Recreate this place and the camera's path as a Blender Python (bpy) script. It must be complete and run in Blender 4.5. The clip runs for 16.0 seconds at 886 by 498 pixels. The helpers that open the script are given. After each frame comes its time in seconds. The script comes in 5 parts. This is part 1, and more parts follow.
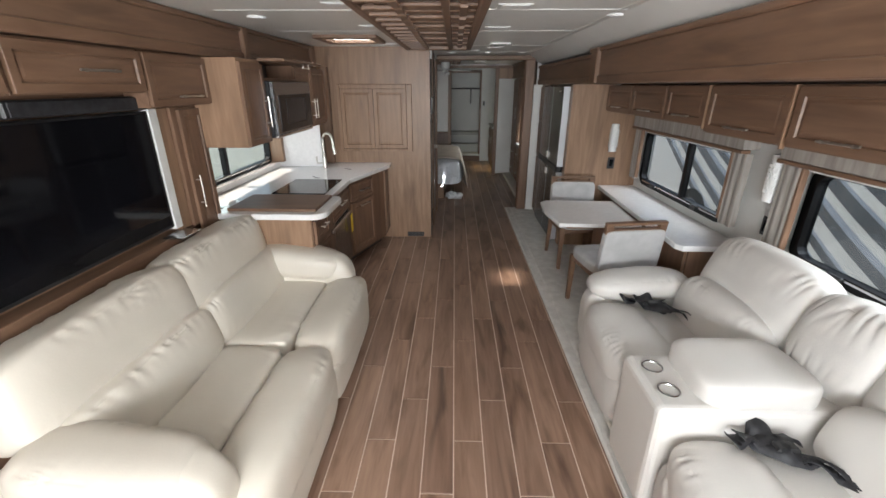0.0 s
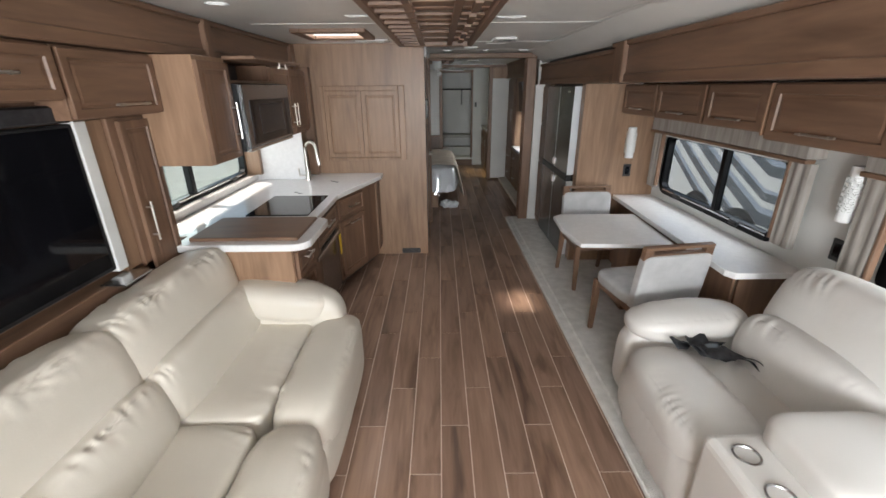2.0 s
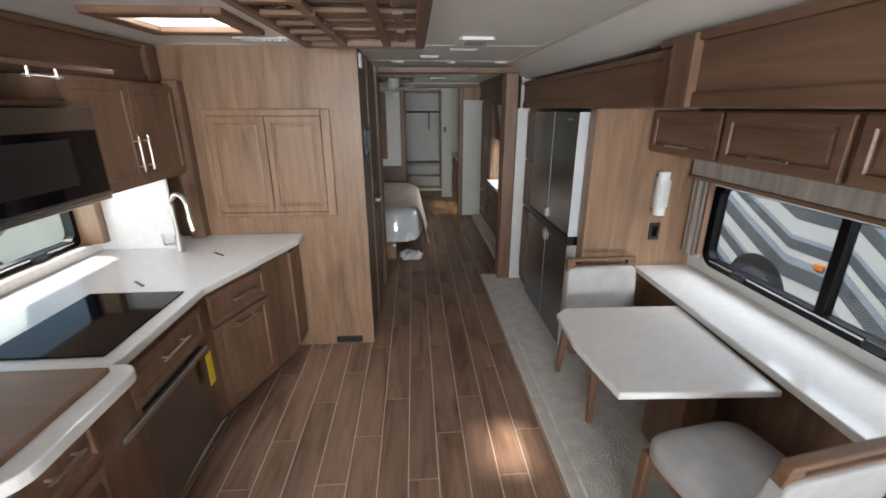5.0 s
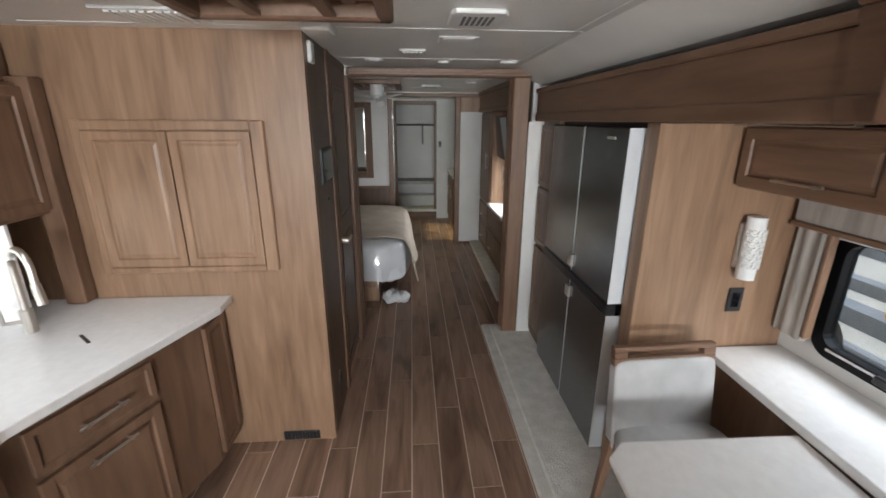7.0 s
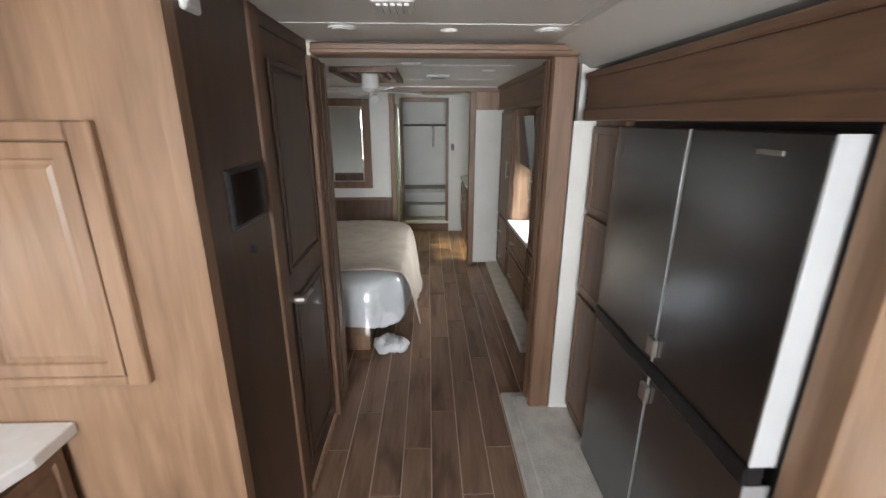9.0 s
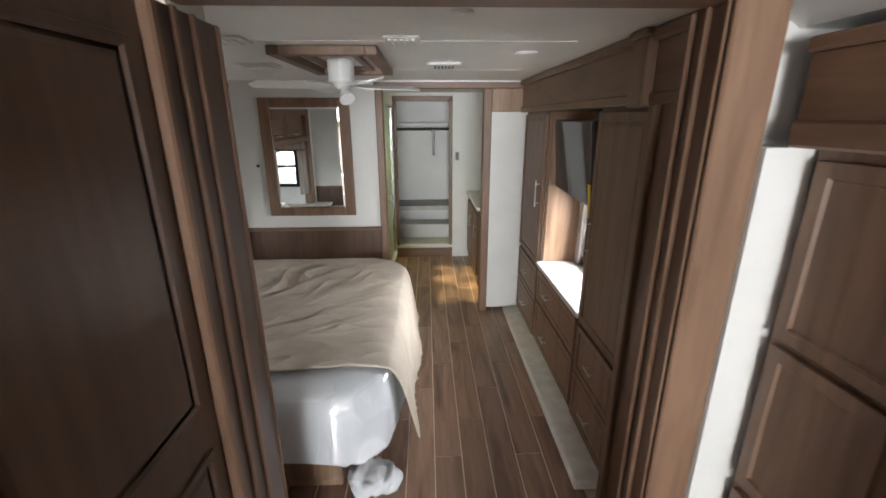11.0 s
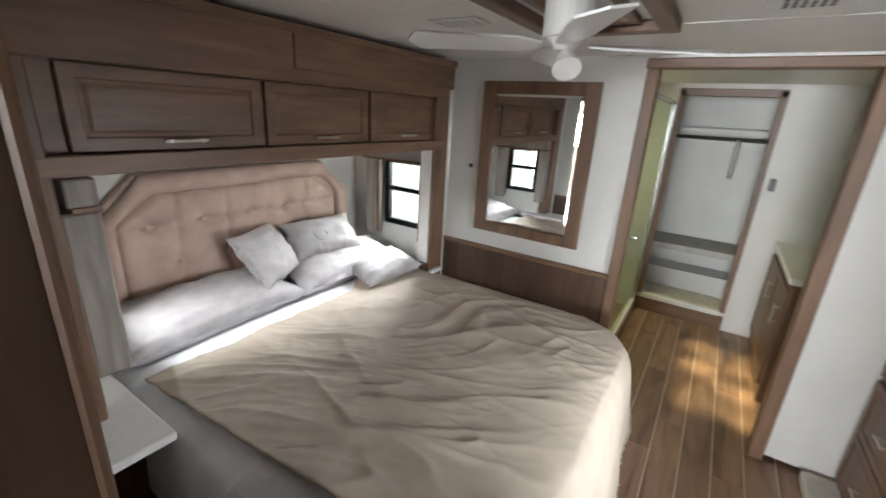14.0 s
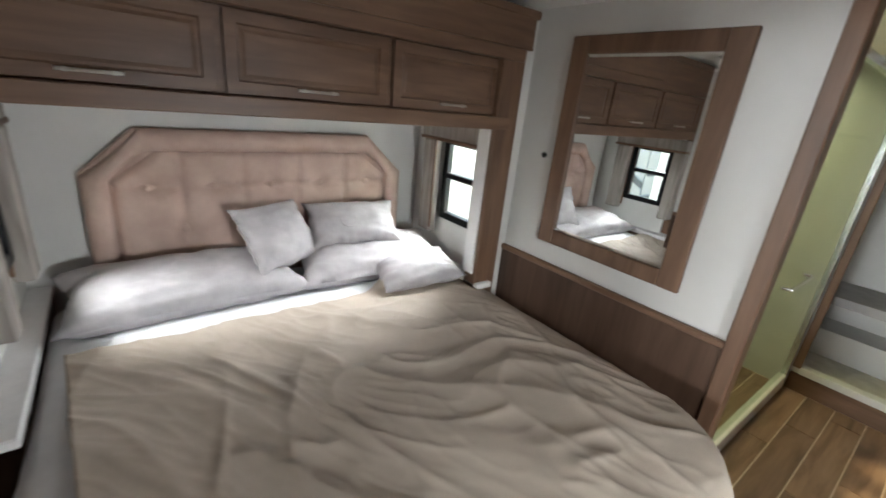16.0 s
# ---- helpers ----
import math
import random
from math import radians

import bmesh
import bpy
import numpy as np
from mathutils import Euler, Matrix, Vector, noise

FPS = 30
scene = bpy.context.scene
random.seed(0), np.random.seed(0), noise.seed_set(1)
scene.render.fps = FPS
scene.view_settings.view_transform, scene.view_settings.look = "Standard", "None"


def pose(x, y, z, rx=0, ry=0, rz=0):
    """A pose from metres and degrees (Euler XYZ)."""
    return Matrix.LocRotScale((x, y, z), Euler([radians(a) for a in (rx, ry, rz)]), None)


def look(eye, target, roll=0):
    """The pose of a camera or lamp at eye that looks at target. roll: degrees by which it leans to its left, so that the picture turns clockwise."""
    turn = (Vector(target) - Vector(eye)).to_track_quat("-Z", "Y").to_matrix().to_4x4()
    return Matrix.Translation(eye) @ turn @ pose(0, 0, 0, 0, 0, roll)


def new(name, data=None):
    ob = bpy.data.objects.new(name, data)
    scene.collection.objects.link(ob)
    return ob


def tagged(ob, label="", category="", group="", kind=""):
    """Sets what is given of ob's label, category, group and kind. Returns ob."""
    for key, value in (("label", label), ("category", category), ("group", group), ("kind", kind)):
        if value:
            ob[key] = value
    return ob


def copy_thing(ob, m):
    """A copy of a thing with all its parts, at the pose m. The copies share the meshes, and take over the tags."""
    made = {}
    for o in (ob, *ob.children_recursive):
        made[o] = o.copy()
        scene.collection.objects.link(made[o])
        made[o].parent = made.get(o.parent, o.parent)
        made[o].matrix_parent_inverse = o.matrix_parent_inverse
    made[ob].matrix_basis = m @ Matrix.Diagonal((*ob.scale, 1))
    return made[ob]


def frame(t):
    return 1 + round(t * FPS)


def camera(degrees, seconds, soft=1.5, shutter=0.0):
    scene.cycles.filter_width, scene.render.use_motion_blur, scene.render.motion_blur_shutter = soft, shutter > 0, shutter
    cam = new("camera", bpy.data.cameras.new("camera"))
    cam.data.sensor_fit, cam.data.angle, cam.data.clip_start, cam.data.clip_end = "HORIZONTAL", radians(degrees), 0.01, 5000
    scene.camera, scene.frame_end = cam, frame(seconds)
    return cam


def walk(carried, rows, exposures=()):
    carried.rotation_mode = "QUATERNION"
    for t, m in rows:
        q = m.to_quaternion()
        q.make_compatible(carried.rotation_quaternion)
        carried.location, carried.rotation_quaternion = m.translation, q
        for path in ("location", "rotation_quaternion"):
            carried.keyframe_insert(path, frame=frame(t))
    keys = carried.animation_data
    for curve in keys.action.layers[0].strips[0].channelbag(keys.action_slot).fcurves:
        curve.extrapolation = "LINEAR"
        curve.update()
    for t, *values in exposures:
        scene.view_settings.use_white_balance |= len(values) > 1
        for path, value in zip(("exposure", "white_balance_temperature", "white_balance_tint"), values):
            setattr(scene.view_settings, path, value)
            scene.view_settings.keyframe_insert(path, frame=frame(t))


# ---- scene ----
cam = camera(93.6, 16.0, 1.6, 0.4)
PATH = [
    (0, (0.017, 0.061, 1.715), (-0.031, 1.922, 0.986), 0.1),
    (0.5, (0.015, 0.121, 1.709), (-0.024, 1.979, 0.971), 0.1),
    (1, (-0.026, 0.257, 1.713), (-0.052, 2.115, 0.975), -0.1),
    (1.5, (-0.099, 0.408, 1.724), (-0.105, 2.271, 0.996), -0.4),
    (2, (-0.111, 0.558, 1.72), (-0.101, 2.421, 0.993), -0.5),
    (2.5, (-0.041, 0.782, 1.731), (-0.009, 2.653, 1.025), -0.6),
    (3, (-0.025, 1.003, 1.722), (0.03, 2.873, 1.015), -0.8),
    (3.5, (-0.062, 1.254, 1.726), (0.035, 3.132, 1.046), -0.6),
    (4, (-0.044, 1.481, 1.724), (0.082, 3.365, 1.065), -0.5),
    (4.2, (-0.009, 1.568, 1.726), (0.113, 3.453, 1.069), -0.5),
    (6.3, (0.167, 2.557, 1.75), (0.311, 4.46, 1.151), 0.5),
    (6.5, (0.181, 2.63, 1.744), (0.328, 4.535, 1.151), 0.4),
    (7, (0.21, 2.848, 1.738), (0.35, 4.754, 1.148), 0.3),
    (7.5, (0.196, 3.096, 1.75), (0.333, 5.004, 1.166), 0.3),
    (8, (0.237, 3.323, 1.737), (0.353, 5.231, 1.147), 0.1),
    (8.5, (0.322, 3.556, 1.749), (0.408, 5.467, 1.168), -0.0),
    (9, (0.331, 3.796, 1.736), (0.396, 5.706, 1.145), 0.1),
    (9.2, (0.317, 3.918, 1.737), (0.375, 5.829, 1.149), 0.0),
    (11.3, (0.31, 5.154, 1.801), (0.384, 7.061, 1.201), -0.2),
    (11.5, (0.325, 5.227, 1.789), (0.387, 7.136, 1.198), -0.3),
    (12, (0.403, 5.454, 1.785), (0.395, 7.37, 1.21), -0.4),
    (12.5, (0.401, 5.632, 1.782), (0.257, 7.541, 1.201), -0.2),
    (13, (0.327, 5.823, 1.79), (-0.056, 7.696, 1.203), 0.5),
    (13.5, (0.315, 5.977, 1.769), (-0.367, 7.758, 1.167), 1.6),
    (14, (0.317, 6.139, 1.763), (-0.704, 7.74, 1.134), 3.3),
    (14.2, (0.318, 6.206, 1.743), (-0.825, 7.717, 1.103), 4.2),
    (14.5, (0.308, 6.27, 1.701), (-0.996, 7.649, 1.072), 4.8),
    (15, (0.249, 6.464, 1.687), (-1.226, 7.652, 1.044), 5.8),
    (15.5, (0.253, 6.699, 1.674), (-1.271, 7.806, 1.004), 6.0),
    (16, (0.296, 6.958, 1.631), (-1.17, 8.14, 0.957), 5.9),
]
walk(cam, [(t, look(eye, target, roll)) for t, eye, target, roll in PATH], [(0, 0.6), (2.5, 0.85), (4, 0.98), (7, 1.25), (9, 1.85), (11.5, 2.42), (12, 2.5), (13, 2.42), (14, 2.42), (15, 2.5), (16, 2.35)])


# ---- light ----
SUN_WAY = Vector((1.38, -0.30, -2.1)).normalized()
world = bpy.data.worlds.new("sky")
scene.world = world
world.use_nodes = True
wn = world.node_tree.nodes
sky = wn.new("ShaderNodeTexSky")
sky.sky_type = "NISHITA"
sky.sun_disc = False
sky.sun_elevation = math.asin(-SUN_WAY.z)
sky.sun_rotation = math.atan2(-SUN_WAY.x, -SUN_WAY.y)
world.node_tree.links.new(sky.outputs[0], wn["Background"].inputs[0])
wn["Background"].inputs[1].default_value = 0.12

sun_data = bpy.data.lights.new("sun", "SUN")
sun_data.energy, sun_data.angle, sun_data.color = 4.0, radians(4.5), (1.0, 0.93, 0.84)
sun = new("sun", sun_data)
sun.matrix_world = look((0, 0, 30), Vector((0, 0, 30)) + SUN_WAY)


def window_light(name, eye, target, w, h, power, color=(0.93, 0.97, 1.0)):
    """Sky light that stands in a window's opening or just over it, outside."""
    d = bpy.data.lights.new(name, "AREA")
    d.shape, d.size, d.size_y, d.energy, d.color = "RECTANGLE", w, h, power, color
    ob = new(name, d)
    ob.matrix_world = look(eye, target)
    return ob


window_light("windshield_light", (0, -1.75, 1.4), (0, 1.0, 1.95), 2.2, 1.0, 135)
window_light("dinette_window_light", (2.35, 3.6, 1.75), (1.2, 3.6, 0.8), 1.5, 0.8, 23)
window_light("lounge_window_light", (2.35, 1.5, 1.75), (1.2, 1.5, 0.8), 1.5, 0.8, 40)
window_light("kitchen_window_light", (-2.35, 3.7, 1.1), (1.0, 3.7, 1.75), 1.6, 0.6, 8)
window_light("bed_window_light", (-1.72, 9.4, 1.75), (-1.64, 7.9, 0.85), 0.7, 0.9, 42)
window_light("bed_near_window_light", (-1.72, 5.6, 1.75), (-1.64, 7.0, 0.85), 0.7, 0.8, 30)
window_light("wardrobe_window_light", (1.92, 7.6, 1.27), (0.4, 7.6, 0.72), 0.7, 0.58, 21)
window_light("roof_hatch_light", (-0.88, 4.03, 2.42), (-0.88, 4.03, 0), 0.4, 0.4, 6)
window_light("bath_skylight_light", (-0.75, 9.75, 2.5), (-0.6, 9.7, 0), 0.6, 0.8, 22, (0.98, 1.0, 0.94))


# ---- materials ----
def material(name, rough=0.5, metal=0.0):
    m = bpy.data.materials.new(name)
    m.use_nodes = True
    b = m.node_tree.nodes["Principled BSDF"]
    b.inputs["Roughness"].default_value, b.inputs["Metallic"].default_value = rough, metal
    return m, m.node_tree.nodes, m.node_tree.links, b


def ramp(nodes, stops):
    r = nodes.new("ShaderNodeValToRGB")
    while len(r.color_ramp.elements) < len(stops):
        r.color_ramp.elements.new(0.5)
    for e, (p, c) in zip(r.color_ramp.elements, stops):
        e.position, e.color = p, (*c, 1)
    return r


def noisy(nodes, links, scale, detail=4.0, stretch=(1, 1, 1), space="Object"):
    tc, mp, nz = nodes.new("ShaderNodeTexCoord"), nodes.new("ShaderNodeMapping"), nodes.new("ShaderNodeTexNoise")
    mp.inputs["Scale"].default_value = stretch
    nz.inputs["Scale"].default_value, nz.inputs["Detail"].default_value = scale, detail
    links.new(tc.outputs[space], mp.inputs[0])
    links.new(mp.outputs[0], nz.inputs["Vector"])
    return nz


def add_bump(nodes, links, b, height, strength=0.2, distance=0.002):
    bp = nodes.new("ShaderNodeBump")
    bp.inputs["Strength"].default_value, bp.inputs["Distance"].default_value = strength, distance
    links.new(height, bp.inputs["Height"])
    links.new(bp.outputs[0], b.inputs["Normal"])
    return bp


def mixed(nodes, links, a, b, fac, mode="MULTIPLY"):
    mx = nodes.new("ShaderNodeMix")
    mx.data_type, mx.blend_type = "RGBA", mode
    mx.inputs["Factor"].default_value = fac
    links.new(a, mx.inputs["A"])
    links.new(b, mx.inputs["B"])
    return mx.outputs["Result"]


def wood(name, dark, light, grain="z", rough=0.42, knots=0.5, random_each=False):
    """Stained wood: long fibres, slow colour drift, small knots."""
    m, n, l, b = material(name, rough)
    s = {"x": (0.8, 8, 8), "y": (8, 0.8, 8), "z": (8, 8, 0.8)}[grain]
    slow = {"x": (0.6, 4, 4), "y": (4, 0.6, 4), "z": (4, 4, 0.6)}[grain]
    fib = noisy(n, l, 3.6, 6, s)
    fib.inputs["Distortion"].default_value = 0.5
    r1 = ramp(n, [(0.25, dark), (0.78, light)])
    l.new(fib.outputs["Fac"], r1.inputs[0])
    # cathedral figure, then scattered small knots
    drift = noisy(n, l, 1.9, 4, slow)
    drift.inputs["Distortion"].default_value = 0.8
    r2 = ramp(n, [(0.3, (1 - knots * 0.6, 1 - knots * 0.66, 1 - knots * 0.7)), (0.48, (0.93, 0.92, 0.91)), (0.66, (1.06, 1.06, 1.06))])
    l.new(drift.outputs["Fac"], r2.inputs[0])
    spots = noisy(n, l, 3.1, 3, tuple(0.45 * v for v in slow))
    spots.inputs["Distortion"].default_value = 0.8
    r4 = ramp(n, [(0.27, (1 - knots * 0.6,) * 3), (0.40, (1, 1, 1))])
    l.new(spots.outputs["Fac"], r4.inputs[0])
    fig = mixed(n, l, r2.outputs[0], r4.outputs[0], 1.0)
    out = mixed(n, l, r1.outputs[0], fig, 1.0)
    if random_each:
        oi, r3 = n.new("ShaderNodeObjectInfo"), ramp(n, [(0.0, (0.84, 0.82, 0.82)), (0.5, (0.97, 0.96, 0.95)), (1.0, (1.10, 1.08, 1.05))])
        l.new(oi.outputs["Random"], r3.inputs[0])
        out = mixed(n, l, out, r3.outputs[0], 1.0)
        # each plank shows another stretch of the grain
        for node in list(n):
            if node.type == "MAPPING":
                vm = n.new("ShaderNodeVectorMath")
                vm.operation = "SCALE"
                vm.inputs[0].default_value = (37.0, 91.0, 11.0)
                l.new(oi.outputs["Random"], vm.inputs["Scale"])
                l.new(vm.outputs[0], node.inputs["Location"])
    l.new(out, b.inputs["Base Color"])
    rr = n.new("ShaderNodeMapRange")
    rr.inputs["To Min"].default_value, rr.inputs["To Max"].default_value = rough - 0.07, rough + 0.12
    l.new(fib.outputs["Fac"], rr.inputs["Value"])
    l.new(rr.outputs[0], b.inputs["Roughness"])
    add_bump(n, l, b, fib.outputs["Fac"], 0.12, 0.001)
    return m


def mottled(name, a, c, rough=0.6, scale=6.0, bump=0.1, bump_scale=200.0, metal=0.0, distance=0.001):
    """Paint, stone, cloth or leather: two-scale variation of one colour."""
    m, n, l, b = material(name, rough, metal)
    big, fine = noisy(n, l, scale, 4), noisy(n, l, bump_scale, 3)
    r = ramp(n, [(0.35, a), (0.68, c)])
    l.new(big.outputs["Fac"], r.inputs[0])
    l.new(r.outputs[0], b.inputs["Base Color"])
    add_bump(n, l, b, fine.outputs["Fac"], bump, distance)
    return m


def metalled(name, colour, rough=0.28, brushed=None):
    m, n, l, b = material(name, rough, 1.0)
    b.inputs["Base Color"].default_value = (*colour, 1)
    if brushed:
        z = noisy(n, l, 8, 4, brushed)
        rr = n.new("ShaderNodeMapRange")
        rr.inputs["To Min"].default_value, rr.inputs["To Max"].default_value = rough - 0.02, rough + 0.04
        l.new(z.outputs["Fac"], rr.inputs["Value"])
        l.new(rr.outputs[0], b.inputs["Roughness"])
    return m


def pane_glass(name, tint, gloss=0.04):
    m = bpy.data.materials.new(name)
    m.use_nodes = True
    n, l = m.node_tree.nodes, m.node_tree.links
    n.remove(n["Principled BSDF"])
    tr, gl, mx = n.new("ShaderNodeBsdfTransparent"), n.new("ShaderNodeBsdfGlossy"), n.new("ShaderNodeMixShader")
    tr.inputs[0].default_value = (*tint, 1)
    gl.inputs["Roughness"].default_value = 0.02
    mx.inputs[0].default_value = gloss
    l.new(tr.outputs[0], mx.inputs[1])
    l.new(gl.outputs[0], mx.inputs[2])
    l.new(mx.outputs[0], n["Material Output"].inputs[0])
    return m


WOOD_V = wood("cabinet_wood_upright", (0.148, 0.082, 0.050), (0.235, 0.138, 0.087), "z")
WOOD_H = wood("cabinet_wood_level", (0.148, 0.082, 0.050), (0.235, 0.138, 0.087), "y")
WOOD_X = wood("cabinet_wood_across", (0.148, 0.082, 0.050), (0.235, 0.138, 0.087), "x")
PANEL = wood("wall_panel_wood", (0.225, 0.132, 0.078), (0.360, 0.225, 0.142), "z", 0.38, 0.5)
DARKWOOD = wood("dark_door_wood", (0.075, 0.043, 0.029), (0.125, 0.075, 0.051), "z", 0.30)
PLANK = wood("plank_tile", (0.238, 0.147, 0.103), (0.372, 0.241, 0.175), "y", 0.30, 0.9, True)
GROUT = mottled("grout", (0.66, 0.52, 0.43), (0.74, 0.60, 0.50), 0.8)
LEATHER = mottled("cream_leather", (0.635, 0.585, 0.505), (0.665, 0.615, 0.535), 0.38, 3, 0.3, 150, 0, 0.0012)
LEATHER2 = mottled("pale_leather", (0.65, 0.625, 0.59), (0.68, 0.655, 0.62), 0.38, 3, 0.3, 150, 0, 0.0012)
QUARTZ = mottled("white_quartz", (0.76, 0.75, 0.74), (0.81, 0.80, 0.79), 0.09, 30, 0.02, 300)
PAINT = mottled("white_wall_panel", (0.66, 0.655, 0.63), (0.72, 0.715, 0.69), 0.5, 3, 0.06, 180)
CEIL = mottled("ceiling_vinyl", (0.76, 0.755, 0.725), (0.80, 0.795, 0.765), 0.36, 3, 0.05, 120)
PLASTIC = mottled("white_plastic", (0.72, 0.72, 0.70), (0.78, 0.78, 0.76), 0.35, 9, 0.02, 200)
CARPET = mottled("grey_carpet", (0.66, 0.635, 0.59), (0.79, 0.765, 0.72), 0.95, 14, 0.9, 130, 0, 0.012)
SUEDE = mottled("grey_suede", (0.38, 0.375, 0.37), (0.47, 0.465, 0.46), 0.9, 9, 0.4, 300)
VELVET = mottled("rose_velvet", (0.50, 0.36, 0.30), (0.60, 0.45, 0.38), 0.8, 8, 0.3, 260)
BLANKET = mottled("beige_blanket", (0.44, 0.375, 0.305), (0.54, 0.465, 0.385), 0.75, 5, 0.35, 500)
SHEET = mottled("white_sheet", (0.68, 0.69, 0.71), (0.77, 0.78, 0.80), 0.6, 7, 0.25, 400)
PILLOW = mottled("grey_pillow_cloth", (0.36, 0.34, 0.345), (0.46, 0.44, 0.445), 0.6, 10, 0.4, 26, 0, 0.005)
DRAPE = wood("striped_drape", (0.25, 0.225, 0.20), (0.47, 0.435, 0.40), "z", 0.8, 0.3)
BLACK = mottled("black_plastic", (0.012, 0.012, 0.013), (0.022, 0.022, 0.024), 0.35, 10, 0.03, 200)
SCREEN = mottled("black_screen", (0.004, 0.004, 0.005), (0.006, 0.006, 0.008), 0.06, 3, 0.0, 100)
SCREEN.node_tree.nodes["Principled BSDF"].inputs["Specular IOR Level"].default_value = 0.22
BELT = mottled("black_webbing", (0.010, 0.010, 0.012), (0.030, 0.030, 0.034), 0.6, 30, 0.5, 400)
STEEL = metalled("black_stainless", (0.27, 0.275, 0.285), 0.24, (9, 9, 0.3))
STEEL_EDGE = metalled("brushed_steel", (0.62, 0.63, 0.64), 0.25, (60, 60, 1))
SILVER = mottled("silver_edge", (0.55, 0.57, 0.59), (0.62, 0.64, 0.66), 0.3, 4, 0.0, 60)
NICKEL = metalled("brushed_nickel", (0.60, 0.57, 0.53), 0.36)
MIRROR = metalled("mirror_glass", (0.86, 0.88, 0.87), 0.004)
RIM = metalled("window_frame_black", (0.02, 0.02, 0.021), 0.4)
GLASS = pane_glass("tinted_pane", (0.60, 0.63, 0.65))
CLEAR = pane_glass("clear_pane", (0.80, 0.84, 0.80))
FILM = pane_glass("plastic_film", (0.985, 0.99, 0.995), 0.10)
# Mottled tint added to break the sun into soft yellowish patches below.
DOME = pane_glass("sun_dapple_pane", (0.6, 0.55, 0.2), 0.03)
_n, _l = DOME.node_tree.nodes, DOME.node_tree.links
_z = noisy(_n, _l, 5.0, 2, (1, 1, 1))
_r = ramp(_n, [(0.36, (0.16, 0.16, 0.12)), (0.68, (0.90, 0.86, 0.66))])
_l.new(_z.outputs["Fac"], _r.inputs[0])
_l.new(_r.outputs[0], next(x for x in _n if x.type == "BSDF_TRANSPARENT").inputs[0])
FROST = mottled("frosted_shade", (0.75, 0.75, 0.74), (0.82, 0.82, 0.81), 0.3, 8, 0.05, 100)
YELLOW = mottled("yellow_tag", (0.75, 0.52, 0.02), (0.85, 0.60, 0.03), 0.6)
ASPHALT = mottled("ground", (0.30, 0.30, 0.29), (0.40, 0.395, 0.38), 0.9, 3, 0.5, 60)
COACH = mottled("coach_paint", (0.70, 0.69, 0.66), (0.74, 0.73, 0.70), 0.22, 2, 0.0, 50)
STRIPE = mottled("coach_stripe", (0.13, 0.14, 0.15), (0.16, 0.17, 0.18), 0.25, 2, 0.0, 50)
STRIPE2 = mottled("coach_band", (0.36, 0.40, 0.46), (0.40, 0.44, 0.50), 0.25, 2, 0.0, 50)
AMBER = mottled("amber_lens", (0.80, 0.22, 0.02), (0.85, 0.25, 0.03), 0.3)
RUBBER = mottled("rubber", (0.02, 0.02, 0.02), (0.035, 0.035, 0.035), 0.7, 20, 0.2, 120)

# ---- builders ----
ORG = {}


def thing(name, loc=(0, 0, 0), label="", category="", group="", kind=""):
    e = new(name)
    e.location = loc
    ORG[e.name] = Vector(loc)
    return tagged(e, label, category, group, kind)


def part(name, bm, mat, parent=None, label="", smooth=False, kind=""):
    """Links a bmesh, given in the thing's world place, as one mesh under its thing or part."""
    o = ORG.get(parent.name, Vector((0, 0, 0))) if parent else Vector((0, 0, 0))
    if o.length > 0:
        bmesh.ops.translate(bm, verts=bm.verts, vec=-o)
    bmesh.ops.recalc_face_normals(bm, faces=bm.faces)
    me = bpy.data.meshes.new(name)
    bm.to_mesh(me)
    bm.free()
    for m in mat if isinstance(mat, (list, tuple)) else [mat]:
        me.materials.append(m)
    if smooth:
        me.polygons.foreach_set("use_smooth", [True] * len(me.polygons))
    ob = new(name, me)
    if parent:
        ob.parent = parent
        ORG[ob.name] = o
    return tagged(ob, label, kind=kind)


def box_bm(lo, hi, bevel=0.003, seg=1, bm=None):
    bm = bm or bmesh.new()
    lo, hi = [min(a, b) for a, b in zip(lo, hi)], [max(a, b) for a, b in zip(lo, hi)]
    g = bmesh.ops.create_cube(bm, size=1)
    s = [b - a for a, b in zip(lo, hi)]
    for v in g["verts"]:
        v.co = Vector([a + (c + 0.5) * d for a, c, d in zip(lo, v.co, s)])
    if bevel and min(s) > bevel * 2.2:
        bmesh.ops.bevel(bm, geom=list({e for v in g["verts"] for e in v.link_edges}), offset=bevel, segments=seg, affect="EDGES", profile=0.5)
    return bm


def box(name, lo, hi, mat, parent=None, bevel=0.003, label="", seg=1, kind=""):
    return part(name, box_bm(lo, hi, bevel, seg), mat, parent, label, kind=kind)


def structure(name, lo, hi, mat, label, category, bevel=0.0):
    return tagged(box(name, lo, hi, mat, None, bevel), label, category, kind="structure")


